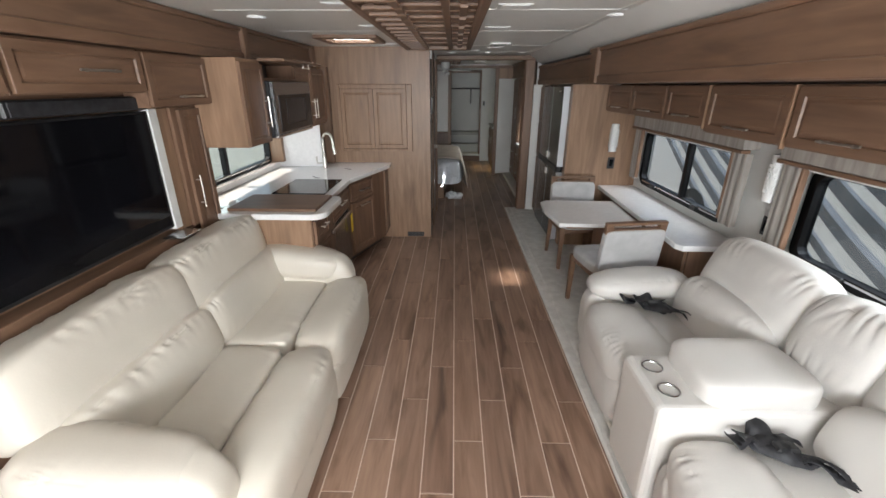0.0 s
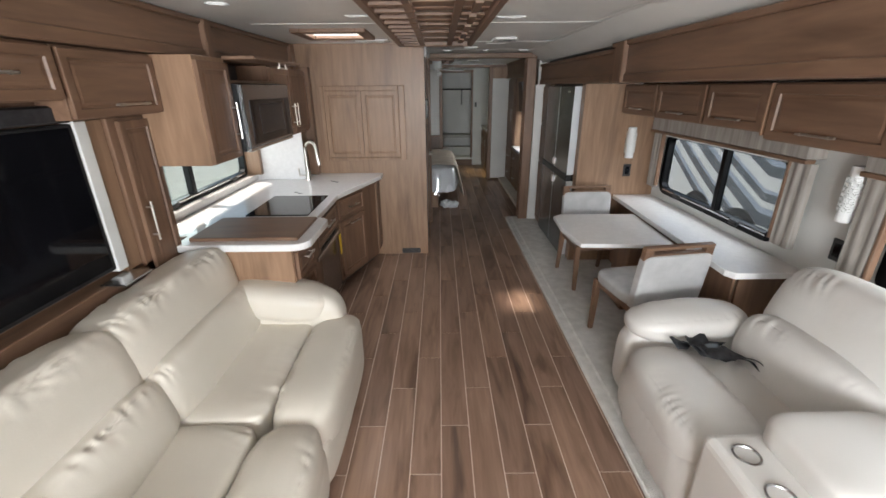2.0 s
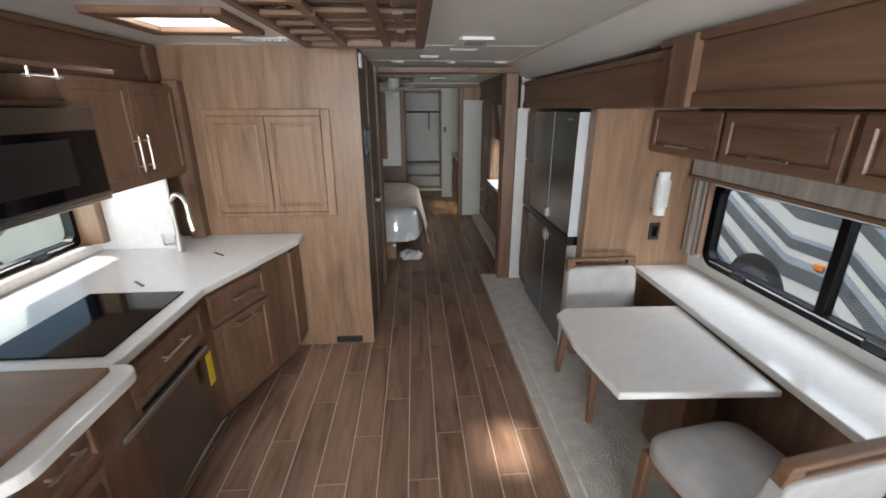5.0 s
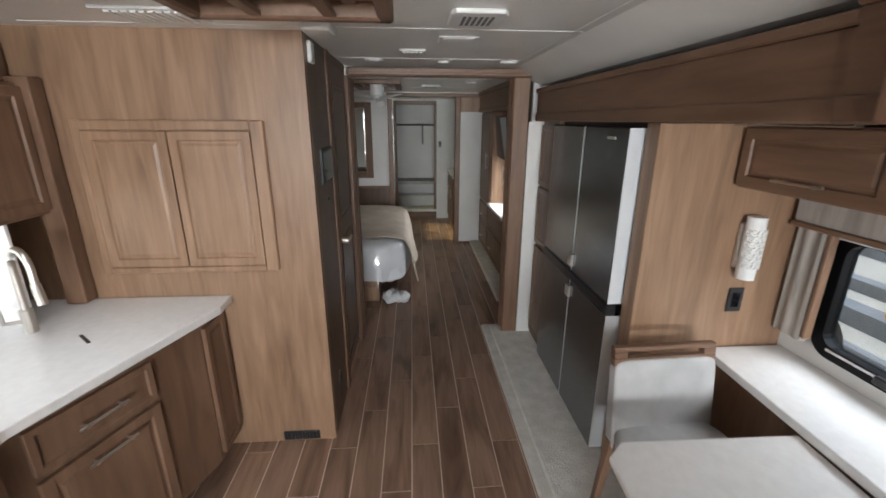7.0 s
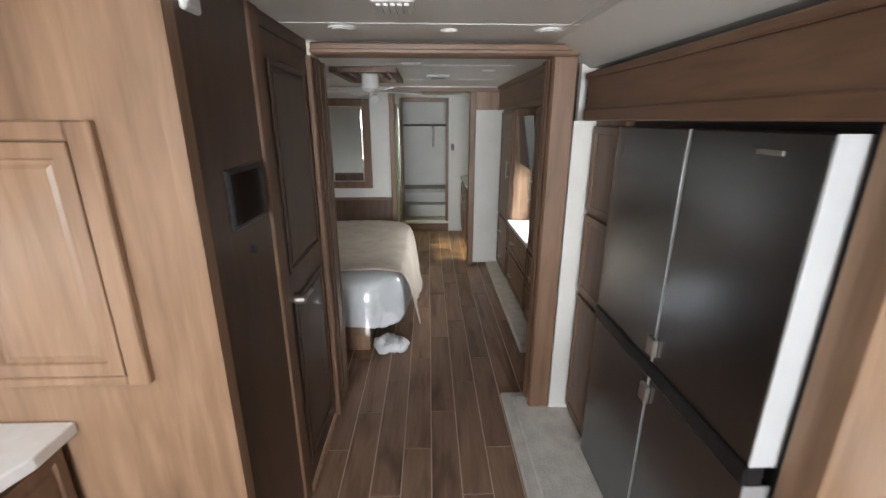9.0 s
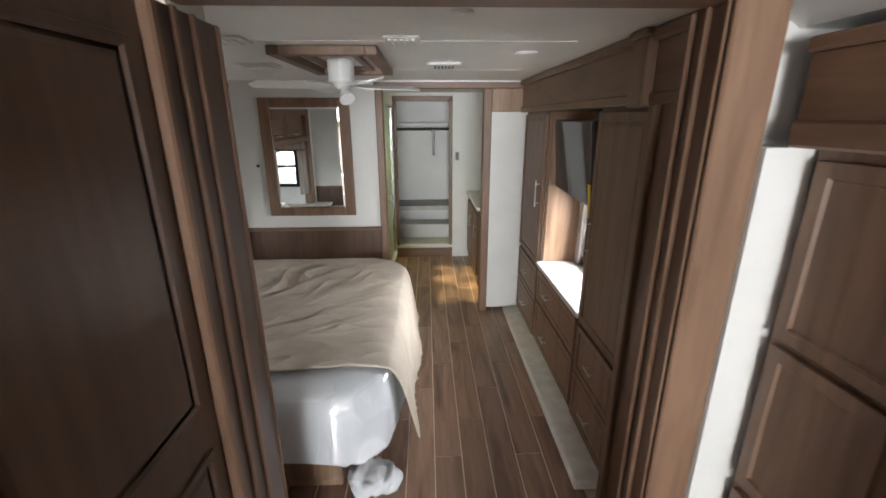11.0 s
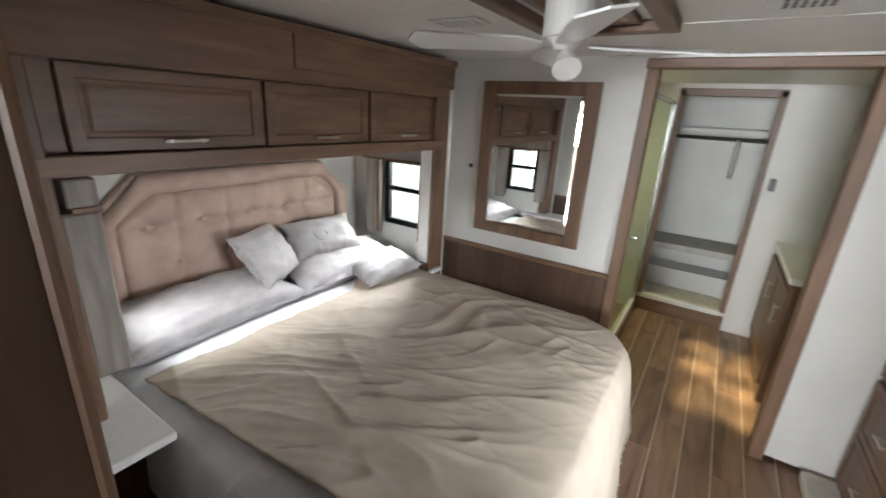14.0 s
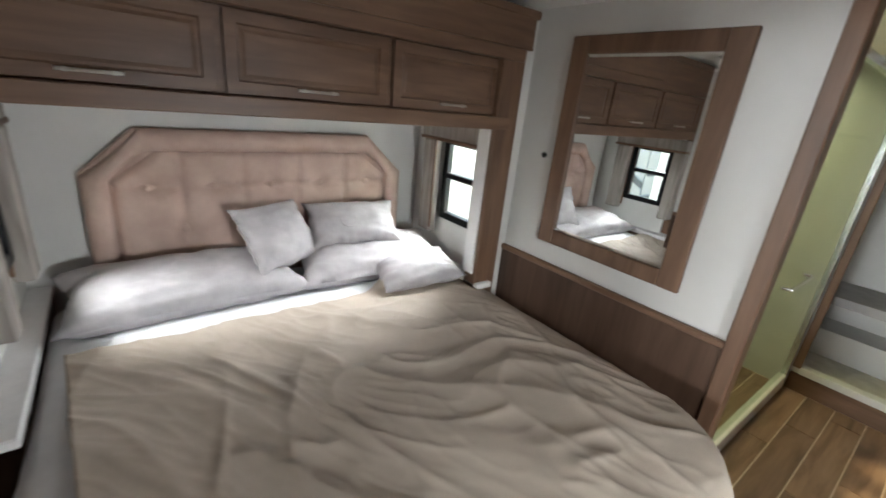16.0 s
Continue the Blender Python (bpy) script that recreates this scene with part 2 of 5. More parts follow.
def prism(name, pts, z0, z1, mat, parent=None, bevel=0.004, axis="z", label="", seg=2):
    """A solid from a flat outline, pushed along an axis."""
    bm = bmesh.new()
    put = {"z": lambda a, b, c: (a, b, c), "y": lambda a, b, c: (a, c, b), "x": lambda a, b, c: (c, a, b)}[axis]
    lo = [bm.verts.new(put(a, b, z0)) for a, b in pts]
    hi = [bm.verts.new(put(a, b, z1)) for a, b in pts]
    bm.faces.new(lo)
    bm.faces.new(hi)
    for i in range(len(pts)):
        j = (i + 1) % len(pts)
        bm.faces.new((lo[i], lo[j], hi[j], hi[i]))
    bmesh.ops.recalc_face_normals(bm, faces=bm.faces)
    if bevel:
        bmesh.ops.bevel(bm, geom=[e for e in bm.edges if e.calc_face_angle(0) > 0.9], offset=bevel, segments=seg, affect="EDGES", profile=0.5)
    return part(name, bm, mat, parent, label)


def tube_bm(points, r, seg=10, bm=None, taper=None):
    """A round bar along a line of points."""
    bm = bm or bmesh.new()
    pts = [Vector(p) for p in points]
    rings = []
    for i, p in enumerate(pts):
        d = (pts[min(i + 1, len(pts) - 1)] - pts[max(i - 1, 0)]).normalized()
        side = d.cross(Vector((0, 0, 1)) if abs(d.z) < 0.9 else Vector((1, 0, 0))).normalized()
        up = side.cross(d)
        rr = r if taper is None else r + (taper - r) * i / (len(pts) - 1)
        rings.append([bm.verts.new(p + rr * (math.cos(a) * side + math.sin(a) * up)) for a in [2 * math.pi * k / seg for k in range(seg)]])
    for a, b in zip(rings, rings[1:]):
        for k in range(seg):
            bm.faces.new((a[k], a[(k + 1) % seg], b[(k + 1) % seg], b[k]))
    bm.faces.new(rings[0])
    bm.faces.new(rings[-1])
    return bm


def puff_bm(size, centre, turn=(0, 0, 0), power=3.2, n=18, wrinkle=0.006, freq=5.0, seed=0.0, pinch=0.0, bm=None, crease=0.0, along=1):
    """A stuffed cushion: a rounded box with soft creases; pinch draws its corners out as on a pillow."""
    bm = bm or bmesh.new()
    m = pose(*centre, *turn)
    half = Vector(size) / 2
    g = bmesh.ops.create_cube(bm, size=2)
    vs = g["verts"]
    es = list({e for v in vs for e in v.link_edges})
    bmesh.ops.subdivide_edges(bm, edges=es, cuts=n, use_grid_fill=True)
    fresh = [v for v in bm.verts if not v.tag]
    for v in fresh:
        v.tag = True
        c = v.co.copy()
        k = (abs(c.x) ** power + abs(c.y) ** power + abs(c.z) ** power) ** (-1 / power)
        q = c * k
        if pinch:
            q = Vector((c.x * (1 - 0.10 * (1 - abs(c.y) ** 2)), c.y * (1 - 0.10 * (1 - abs(c.x) ** 2)), 0))
            thick = max(0.0, (1 - abs(c.x) ** 3.0) * (1 - abs(c.y) ** 3.0)) ** 0.5
            q.z = c.z * (0.06 + 0.94 * thick)
        d = Vector((q.x * half.x, q.y * half.y, q.z * half.z))
        w = noise.noise(d * freq + Vector((seed, seed * 1.7, 0))) + 0.5 * noise.noise(Vector((d.x * freq * 3, d.y * freq * 1.2, d.z * freq * 3 + seed)))
        nrm = Vector((c.x ** 3, c.y ** 3, c.z ** 3)).normalized()
        pull_in = 0.0
        if crease:
            near = min(abs(c[i]) for i in range(3) if i != along) ** 2.2
            g = Vector([d[i] * (24.0 if i == along else 2.6) for i in range(3)]) + Vector((seed * 3.1, seed, seed * 2.3))
            g[along] += 2.0 * noise.noise(d * 4.0 + Vector((seed, 0, 0)))
            patch = max(0.0, noise.noise(d * 4.0 + Vector((0, seed * 5, 2))) + 0.40)
            pull_in = crease * near * patch * max(0.0, 1 - 2.6 * abs(noise.noise(g)))
        v.co = m @ (d + nrm * (w * wrinkle - pull_in))
    return bm


def puff(name, size, centre, mat, parent=None, label="", **kw):
    return part(name, puff_bm(size, centre, **kw), mat, parent, label, smooth=True)


FACE = {"+x": 90, "-x": -90, "-y": 0, "+y": 180}


def place(face, x, y, z):
    return pose(x, y, z, 0, 0, FACE[face] if isinstance(face, str) else face)


def front_bm(w, h, m, rail=0.055, thick=0.02, raised=True):
    """A framed cabinet door: rails and stiles, a sunk edge and a raised field."""
    bm = box_bm((0, -thick, 0), (w, 0, h), 0.002)
    f = max((f for f in bm.faces if f.normal.y < -0.99), key=lambda f: f.calc_area())
    if min(w, h) > rail * 2.6:
        bmesh.ops.inset_region(bm, faces=[f], thickness=rail - 0.006, depth=0)
        bmesh.ops.inset_region(bm, faces=[f], thickness=0.008, depth=-0.008)
        if raised:
            bmesh.ops.inset_region(bm, faces=[f], thickness=0.012, depth=0)
            bmesh.ops.inset_region(bm, faces=[f], thickness=0.016, depth=0.004)
    bmesh.ops.transform(bm, matrix=m, verts=bm.verts)
    return bm


def pull(parent, m, length, upright=False):
    """A bar pull on two posts; m sets its middle on the door's face."""
    bm = bmesh.new()
    d = Vector((0, 0, 1)) if upright else Vector((1, 0, 0))
    tube_bm([d * -length / 2 + Vector((0, -0.028, 0)), d * length / 2 + Vector((0, -0.028, 0))], 0.0052, 8, bm)
    for s in (-0.36, 0.36):
        tube_bm([d * length * s, d * length * s + Vector((0, -0.028, 0))], 0.0045, 8, bm)
        tube_bm([d * length * s * 1.02 + Vector((0, -0.033, 0)), d * length * s * 1.02 + Vector((0, -0.023, 0))], 0.0075, 8, bm)
    bmesh.ops.transform(bm, matrix=m, verts=bm.verts)
    return part("handle", bm, NICKEL, parent, "brushed nickel bar handle", smooth=False)


def cabinet_front(parent, face, x, y, z, w, h, mat, name="door", handle=None, rail=0.055, raised=True):
    """handle: (across, up, length, upright) in the door's own metres."""
    m = place(face, x, y, z)
    d = part(name, front_bm(w, h, m, rail, raised=raised), mat, parent)
    if handle:
        a, b, ln, up = handle
        pull(d, m @ pose(a, -0.02, b), ln, up)
    return d


# ---- shell ----
structure("floor_base", (-2.4, -1.6, -0.06), (2.2, 11.2, -0.004), GROUT, "pale tan grout bed under plank tiles", "floor")
structure("slide_floor", (0.79, -0.6, 0.0), (2.0, 6.12, 0.03), CARPET, "grey carpet on the raised slide-out floor", "carpet", 0.008)
structure("slide_floor_step", (0.85, -0.6, 0.031), (2.0, 6.05, 0.05), CARPET, "grey carpeted step of the slide-out floor", "carpet", 0.008)
structure("slide_floor_bedroom", (1.03, 6.64, 0.0), (1.8, 8.70, 0.055), CARPET, "grey carpet ledge below the wardrobe slide", "carpet", 0.008)
structure("slide_floor_kitchen", (-2.0, -0.6, 0.0), (-1.05, 4.84, 0.03), CARPET, "dark carpet under the kitchen slide", "carpet")


def holed(name, lo, hi, holes, axis, mat, label, category="wall"):
    """A wall slab, with rectangular openings through it. holes: (a0, a1, z0, z1) along the wall."""
    i = 1 if axis == "x" else 0
    cuts_a = sorted({lo[i], hi[i], *[h[0] for h in holes], *[h[1] for h in holes]})
    cuts_z = sorted({lo[2], hi[2], *[h[2] for h in holes], *[h[3] for h in holes]})
    bm = bmesh.new()
    for a0, a1 in zip(cuts_a, cuts_a[1:]):
        for z0, z1 in zip(cuts_z, cuts_z[1:]):
            ca, cz = (a0 + a1) / 2, (z0 + z1) / 2
            if any(h[0] < ca < h[1] and h[2] < cz < h[3] for h in holes):
                continue
            if axis == "x":
                box_bm((lo[0], a0, z0), (hi[0], a1, z1), 0, bm=bm)
            else:
                box_bm((a0, lo[1], z0), (a1, hi[1], z1), 0, bm=bm)
    bmesh.ops.remove_doubles(bm, verts=bm.verts, dist=1e-5)
    seen = {}
    for f in list(bm.faces):
        c = f.calc_center_median()
        k = (round(c.x, 4), round(c.y, 4), round(c.z, 4))
        if k in seen:
            bmesh.ops.delete(bm, geom=[f, seen[k]], context="FACES_ONLY")
        else:
            seen[k] = f
    return tagged(part(name, bm, mat), label, category, kind="structure")


holed("wall_front", (-2.05, -1.55, 0), (2.0, -1.5, 2.2), [(-1.1, 1.1, 1.0, 2.0)], "y", PAINT, "white front wall with the windshield opening")
holed("wall_right", (1.93, -1.5, 0), (1.98, 5.98, 2.2), [(2.93, 4.32, 0.82, 1.32), (0.75, 2.28, 0.82, 1.32)], "x", PAINT, "white slide-out wall with two windows")
holed("wall_left", (-2.0, -1.5, 0), (-1.95, 4.89, 2.2), [(2.98, 4.5, 0.965, 1.42)], "x", PAINT, "white kitchen slide wall with a window")
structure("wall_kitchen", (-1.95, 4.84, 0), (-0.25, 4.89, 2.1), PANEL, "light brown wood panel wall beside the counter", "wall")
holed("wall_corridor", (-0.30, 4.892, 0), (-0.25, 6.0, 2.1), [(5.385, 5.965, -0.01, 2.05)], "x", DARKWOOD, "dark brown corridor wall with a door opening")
structure("wall_bedroom_front", (-1.33, 6.072, 0), (-0.252, 6.245, 2.1), PAINT, "white bedroom wall beside the doorway", "wall")
structure("wall_fridge_end", (1.055, 5.935, 0.05), (1.95, 5.98, 1.734), PAINT, "white slide end beside the refrigerator", "wall")
structure("wall_bedroom_rear", (-1.33, 8.74, 0.0), (-0.10, 8.79, 2.1), PAINT, "white bedroom wall behind the mirror", "wall")
structure("wall_slide_end", (0.872, 8.74, 0.03), (1.8, 8.79, 1.85), PAINT, "white end panel of the wardrobe slide", "wall")
structure("wall_bath_header", (-0.10, 8.75, 2.07), (1.2, 8.79, 2.1), PAINT, "white strip over the bathroom doorway", "wall")
holed("wall_bath_back", (-1.3, 10.42, 0), (1.4, 10.47, 2.15), [(-0.06, 0.60, 0.17, 2.0)], "y", PAINT, "white bathroom wall with a closet opening")
structure("wall_bath_left", (-1.3, 8.79, 0), (-1.25, 10.42, 2.15), PAINT, "white shower wall", "wall")
structure("wall_bath_right", (1.35, 8.79, 0), (1.4, 10.42, 2.15), PAINT, "white bathroom side wall", "wall")
structure("closet_back", (-0.35, 11.1, 0), (0.95, 11.14, 2.15), PAINT, "white closet back wall", "wall")
structure("closet_side_a", (-0.39, 10.47, 0), (-0.35, 11.14, 2.15), PAINT, "white closet side wall", "wall")
structure("closet_side_b", (0.95, 10.47, 0), (0.99, 11.14, 2.15), PAINT, "white closet side wall", "wall")
structure("closet_floor", (-0.35, 10.47, 0.0), (0.95, 11.1, 0.16), CARPET, "dark carpeted raised closet floor", "floor")
structure("wall_bed_outer", (-2.2, 6.3, 0), (-2.15, 8.75, 2.1), PAINT, "white wall behind the headboard", "wall")
holed("wall_bed_far", (-2.15, 8.62, 0.0), (-1.33, 8.66, 2.1), [(-1.80, -1.46, 0.92, 1.40)], "y", PAINT, "white slide end wall with a small window")
holed("wall_bed_near_inner", (-2.15, 6.51, 0.652), (-1.402, 6.55, 1.513), [(-1.80, -1.46, 0.92, 1.40)], "y", PAINT, "white slide end wall round a small window")
holed("wall_bed_near", (-2.15, 6.33, 0.0), (-1.33, 6.37, 2.1), [(-2.0, -1.42, 0.75, 1.50)], "y", PAINT, "white slide end wall with a small window")
holed("wall_wardrobe_outer", (1.78, 6.0, 0), (1.83, 8.8, 2.1), [(7.17, 8.04, 0.74, 1.84)], "x", PAINT, "white outer wall of the wardrobe slide")
holed("wall_dresser_niche", (1.50, 7.1655, 0.736), (1.55, 8.0445, 1.84), [(7.30, 7.95, 0.80, 1.28)], "x", PAINT, "white wall behind the bedroom television")
structure("wall_wardrobe_near", (1.10, 6.02, 0), (1.78, 6.06, 2.1), PAINT, "white slide end wall", "wall")

structure("wall_bed_slide_a", (-1.36, 6.245, 0), (-1.315, 6.368, 2.1), PAINT, "white body wall beside the bed slide", "wall")
structure("wall_bed_slide_b", (-1.36, 8.662, 0), (-1.335, 8.79, 2.1), PAINT, "white body wall beside the bed slide", "wall")
structure("wall_bed_roof", (-2.2, 6.3, 2.101), (-1.3, 8.75, 2.15), PAINT, "white roof of the bed slide", "wall")

# ceiling with roof hatch and shower skylight
holes = [(-1.07, -0.69, 3.86, 4.20), (-1.0, -0.45, 9.25, 10.3)]
bm = bmesh.new()
xs, ys = sorted({-2.2, 0.95, *[v for h in holes for v in h[:2]]}), sorted({-1.6, 11.2, *[v for h in holes for v in h[2:]]})
for a0, a1 in zip(xs, xs[1:]):
    for b0, b1 in zip(ys, ys[1:]):
        if not any(h[0] < (a0 + a1) / 2 < h[1] and h[2] < (b0 + b1) / 2 < h[3] for h in holes):
            box_bm((a0, b0, 2.1), (a1, b1, 2.16), 0, bm=bm)
tagged(part("ceiling", bm, CEIL), "glossy off-white vinyl ceiling with thin seams", "ceiling", kind="structure")
tagged(prism("ceiling_slope", [(0.95, 2.1), (1.14, 1.985), (2.2, 1.985), (2.2, 2.3), (0.95, 2.16)], -1.6, 6.06, CEIL, bevel=0, axis="y"), "off-white sloped ceiling edge", "ceiling", kind="structure")
structure("ceiling_rear", (0.95, 6.06, 2.1), (2.2, 11.2, 2.16), CEIL, "off-white bedroom and bathroom ceiling", "ceiling")
for i, y in enumerate((1.35, 2.62, 3.55, 4.75, 5.62, 6.9, 7.95)):
    structure("ceiling_seam", (-1.3, y, 2.0978), (0.94, y + 0.012, 2.1005), CEIL, "thin white ceiling seam strip", "trim")
structure("ceiling_seam", (0.90, -1.5, 2.0978), (0.912, 5.8, 2.1005), CEIL, "thin white ceiling seam strip", "trim")

# ---- trim and headers ----
def header_run(name, face, x, y0, y1, z0, z1, depth, label, steps=()):
    """A wood fascia over a slide: a board with a lip above and a rail below, and raised pilasters."""
    t = thing(name, (x, y0, z0), label, "fascia", kind="structure")
    s = 1 if face == "+x" else -1
    box("board", (x - s * depth, y0, z0), (x, y1, z1), WOOD_H, t, 0.002)
    box("top_lip", (x - s * depth, y0, z1), (x + s * 0.018, y1, z1 + 0.03), WOOD_H, t, 0.006)
    box("rail", (x - s * depth, y0, z0 - 0.03), (x + s * 0.012, y1, z0 + 0.025), WOOD_H, t, 0.006)
    for a, b in steps:
        box("pilaster", (x - s * 0.01, a, z0 - 0.028), (x + s * 0.03, b, z1 + 0.028), WOOD_V, t, 0.006)
    return t


header_run("fascia_left", "+x", -1.48, -1.4, 4.83, 1.91, 2.065, 0.40, "brown wood fascia along the kitchen slide", [(3.24, 3.32), (4.72, 4.83)])
header_run("fascia_right_lounge", "-x", 1.09, -1.4, 3.70, 1.765, 1.955, 0.20, "brown wood fascia along the lounge slide", [(3.46, 3.60)])
header_run("fascia_right_kitchen", "-x", 1.11, 3.702, 5.938, 1.765, 1.925, 0.20, "brown wood fascia over the refrigerator")
structure("fascia_backing", (1.28, -1.4, 1.736), (1.93, 5.92, 1.975), WOOD_H, "brown wood soffit over the wall cabinets", "soffit")
structure("fascia_backing_left", (-1.95, -1.4, 1.88), (-1.55, 4.83, 2.09), WOOD_H, "brown wood soffit over the kitchen cabinets", "soffit")

# hall doorway
d = thing("doorway_trim", (0.4, 5.95, 0), "brown wood casing round the bedroom doorway", "door casing", kind="structure")
box("head", (-0.22, 5.94, 2.03), (1.06, 6.06, 2.085), WOOD_X, d, 0.008)
box("head_bead", (-0.22, 5.93, 2.035), (1.06, 5.945, 2.055), WOOD_X, d, 0.004)
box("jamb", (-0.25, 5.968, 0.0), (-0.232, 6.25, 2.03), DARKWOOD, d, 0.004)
box("casing", (-0.251, 5.955, 0.0), (-0.220, 5.985, 2.03), WOOD_V, d, 0.006)
box("casing", (-0.30, 6.246, 0.0), (-0.225, 6.262, 2.03), WOOD_V, d, 0.005)
box("casing", (0.935, 5.94, 0.03), (1.052, 5.958, 2.03), WOOD_V, d, 0.006)
box("jamb", (0.945, 5.959, 0.03), (1.052, 6.10, 2.03), WOOD_V, d, 0.004)
for y in (5.962, 6.03, 6.085):
    box("bead", (0.932, y, 0.03), (0.946, y + 0.014, 2.03), WOOD_V, d, 0.004)
for k in (0.0, 0.02):
    box("bead", (-0.233, 6.04 + k * 4, 0.0), (-0.222, 6.06 + k * 4, 2.03), WOOD_V, d, 0.003)
structure("door_casing_left", (-0.262, 5.30, 0), (-0.238, 5.385, 2.1), WOOD_V, "brown wood casing beside the bath door", "trim", 0.004)

bd = thing("bath_door", (-0.25, 5.39, 0.02), "closed dark wood panel door with a lever handle", "door")
# Pale wood colour stands in for bath light on the tile here.
box("lit_tile_strip", (-0.31, 5.385, 0.0), (-0.235, 5.965, 0.012), PANEL, bd, 0.003, "pale strip in place of tile lit from the bath")
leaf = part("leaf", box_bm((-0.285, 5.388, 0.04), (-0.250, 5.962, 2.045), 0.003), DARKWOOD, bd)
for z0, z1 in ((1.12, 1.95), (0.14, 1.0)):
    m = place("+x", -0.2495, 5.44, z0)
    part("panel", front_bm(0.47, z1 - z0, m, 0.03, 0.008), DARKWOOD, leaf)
for z in (0.24, 1.32, 1.86):
    part("hinge", tube_bm([(-0.244, 5.972, z - 0.045), (-0.244, 5.972, z + 0.045)], 0.010, 8), NICKEL, leaf, "brushed nickel hinge")
bm = tube_bm([(-0.25, 5.46, 1.0), (-0.205, 5.46, 1.0)], 0.022, 12)
tube_bm([(-0.205, 5.46, 1.0), (-0.205, 5.49, 1.005), (-0.205, 5.57, 1.0)], 0.009, 8, bm)
part("lever", bm, NICKEL, leaf, "nickel lever handle", smooth=False)

cp = thing("control_panel", (-0.25, 5.13, 1.5), "black wall touch panel in the corridor", "control panel")
box("bezel", (-0.252, 5.0, 1.42), (-0.236, 5.26, 1.60), BLACK, cp, 0.004)
box("screen", (-0.237, 5.015, 1.435), (-0.2335, 5.245, 1.585), SCREEN, cp, 0.0)
sw = thing("wall_button", (-0.25, 5.12, 1.33), "small black round wall button", "switch")
part("knob", tube_bm([(-0.252, 5.12, 1.33), (-0.238, 5.12, 1.33)], 0.014, 12), BLACK, sw)
sp = thing("corridor_speaker", (-0.25, 5.08, 0.2), "black oval floor-level vent on the corridor wall", "vent")
prism("grille", [(5.08 + 0.035 * math.cos(a), 0.2 + 0.09 * math.sin(a)) for a in [k * math.pi / 8 for k in range(16)]], -0.252, -0.242, BLACK, sp, 0.003, "x")
fv = thing("floor_vent", (-0.43, 4.84, 0.04), "black louvred vent at the wall's foot", "vent")
box("frame", (-0.535, 4.828, 0.012), (-0.335, 4.842, 0.066), BLACK, fv, 0.004)
for k in range(9):
    box("slat", (-0.522 + k * 0.020, 4.822, 0.02), (-0.512 + k * 0.020, 4.83, 0.058), BLACK, fv, 0.001)

nb = thing("wall_sensor", (-0.245, 4.95, 2.03), "small white box sensor high on the corridor wall", "sensor")
box("case", (-0.251, 4.91, 1.985), (-0.232, 4.985, 2.075), PLASTIC, nb, 0.005)
box("louvre", (-0.233, 4.922, 2.0), (-0.2305, 4.973, 2.03), SILVER, nb, 0.001)

# wall cupboard set in the panel wall
wc = thing("wall_cupboard", (-0.87, 4.84, 1.05), "two-door brown wood cupboard set in the panel wall", "cupboard")
bm = bmesh.new()
for lo, hi in (((-1.255, 4.815, 1.03), (-1.222, 4.842, 1.735)), ((-0.506, 4.815, 1.03), (-0.447, 4.842, 1.735)), ((-1.222, 4.815, 1.03), (-0.506, 4.842, 1.06)), ((-1.222, 4.815, 1.69), (-0.506, 4.842, 1.735))):
    box_bm(lo, hi, 0.005, bm=bm)
part("frame", bm, PANEL, wc)
for x in (-1.219, -0.861):
    cabinet_front(wc, "-y", x, 4.835, 1.063, 0.352, 0.624, PANEL)

# ---- kitchen ----
ct = thing("counter_base", (-1.4, 3.6, 0), "brown wood kitchen base unit under the worktop", "base cabinet")
prism("body", [(-1.93, 2.78), (-0.96, 2.78), (-0.96, 3.12), (-1.01, 3.90), (-0.76, 4.60), (-0.76, 4.835), (-1.93, 4.835)], 0.10, 0.858, WOOD_V, ct, 0.003)
prism("toe_kick", [(-1.93, 2.80), (-1.02, 2.80), (-1.07, 3.92), (-0.82, 4.62), (-0.82, 4.83), (-1.93, 4.83)], 0.03, 0.10, BLACK, ct, 0)
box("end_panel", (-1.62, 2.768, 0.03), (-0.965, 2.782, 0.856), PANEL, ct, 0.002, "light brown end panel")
for z, h in ((0.66, 0.17), (0.40, 0.23), (0.13, 0.24)):
    cabinet_front(ct, "+x", -0.96, 2.80, z, 0.31, h, WOOD_V, "drawer", (0.155, h * 0.62, 0.13, False), 0.045)
cabinet_front(ct, "+x", -0.985, 3.32, 0.66, 0.55, 0.17, WOOD_V, "drawer", (0.27, 0.10, 0.2, False), 0.045)
ang = math.degrees(math.atan2(4.60 - 3.90, -0.76 + 1.01))
q = Vector((math.cos(radians(ang)), math.sin(radians(ang)), 0))
o = Vector((-1.01, 3.90, 0)) + q * 0.07
cabinet_front(ct, ang, o.x, o.y, 0.665, 0.42, 0.165, WOOD_V, "drawer", (0.21, 0.085, 0.17, False), 0.035, False)
cabinet_front(ct, ang, o.x, o.y, 0.14, 0.42, 0.50, WOOD_V, "door", (0.21, 0.46, 0.17, False))
cabinet_front(ct, "+x", -0.76, 4.615, 0.14, 0.20, 0.69, WOOD_V, "door", None, 0.045)

dw = thing("dishwasher_drawer", (-0.98, 3.5, 0.12), "black stainless drawer appliance with a bar handle", "appliance")
box("front", (-1.0, 3.17, 0.13), (-0.975, 3.86, 0.645), STEEL, dw, 0.004)
box("handle", (-0.972, 3.20, 0.60), (-0.945, 3.83, 0.63), STEEL_EDGE, dw, 0.006)
box("tag", (-0.946, 3.785, 0.42), (-0.943, 3.835, 0.59), YELLOW, dw, 0.0, "yellow paper energy tag")

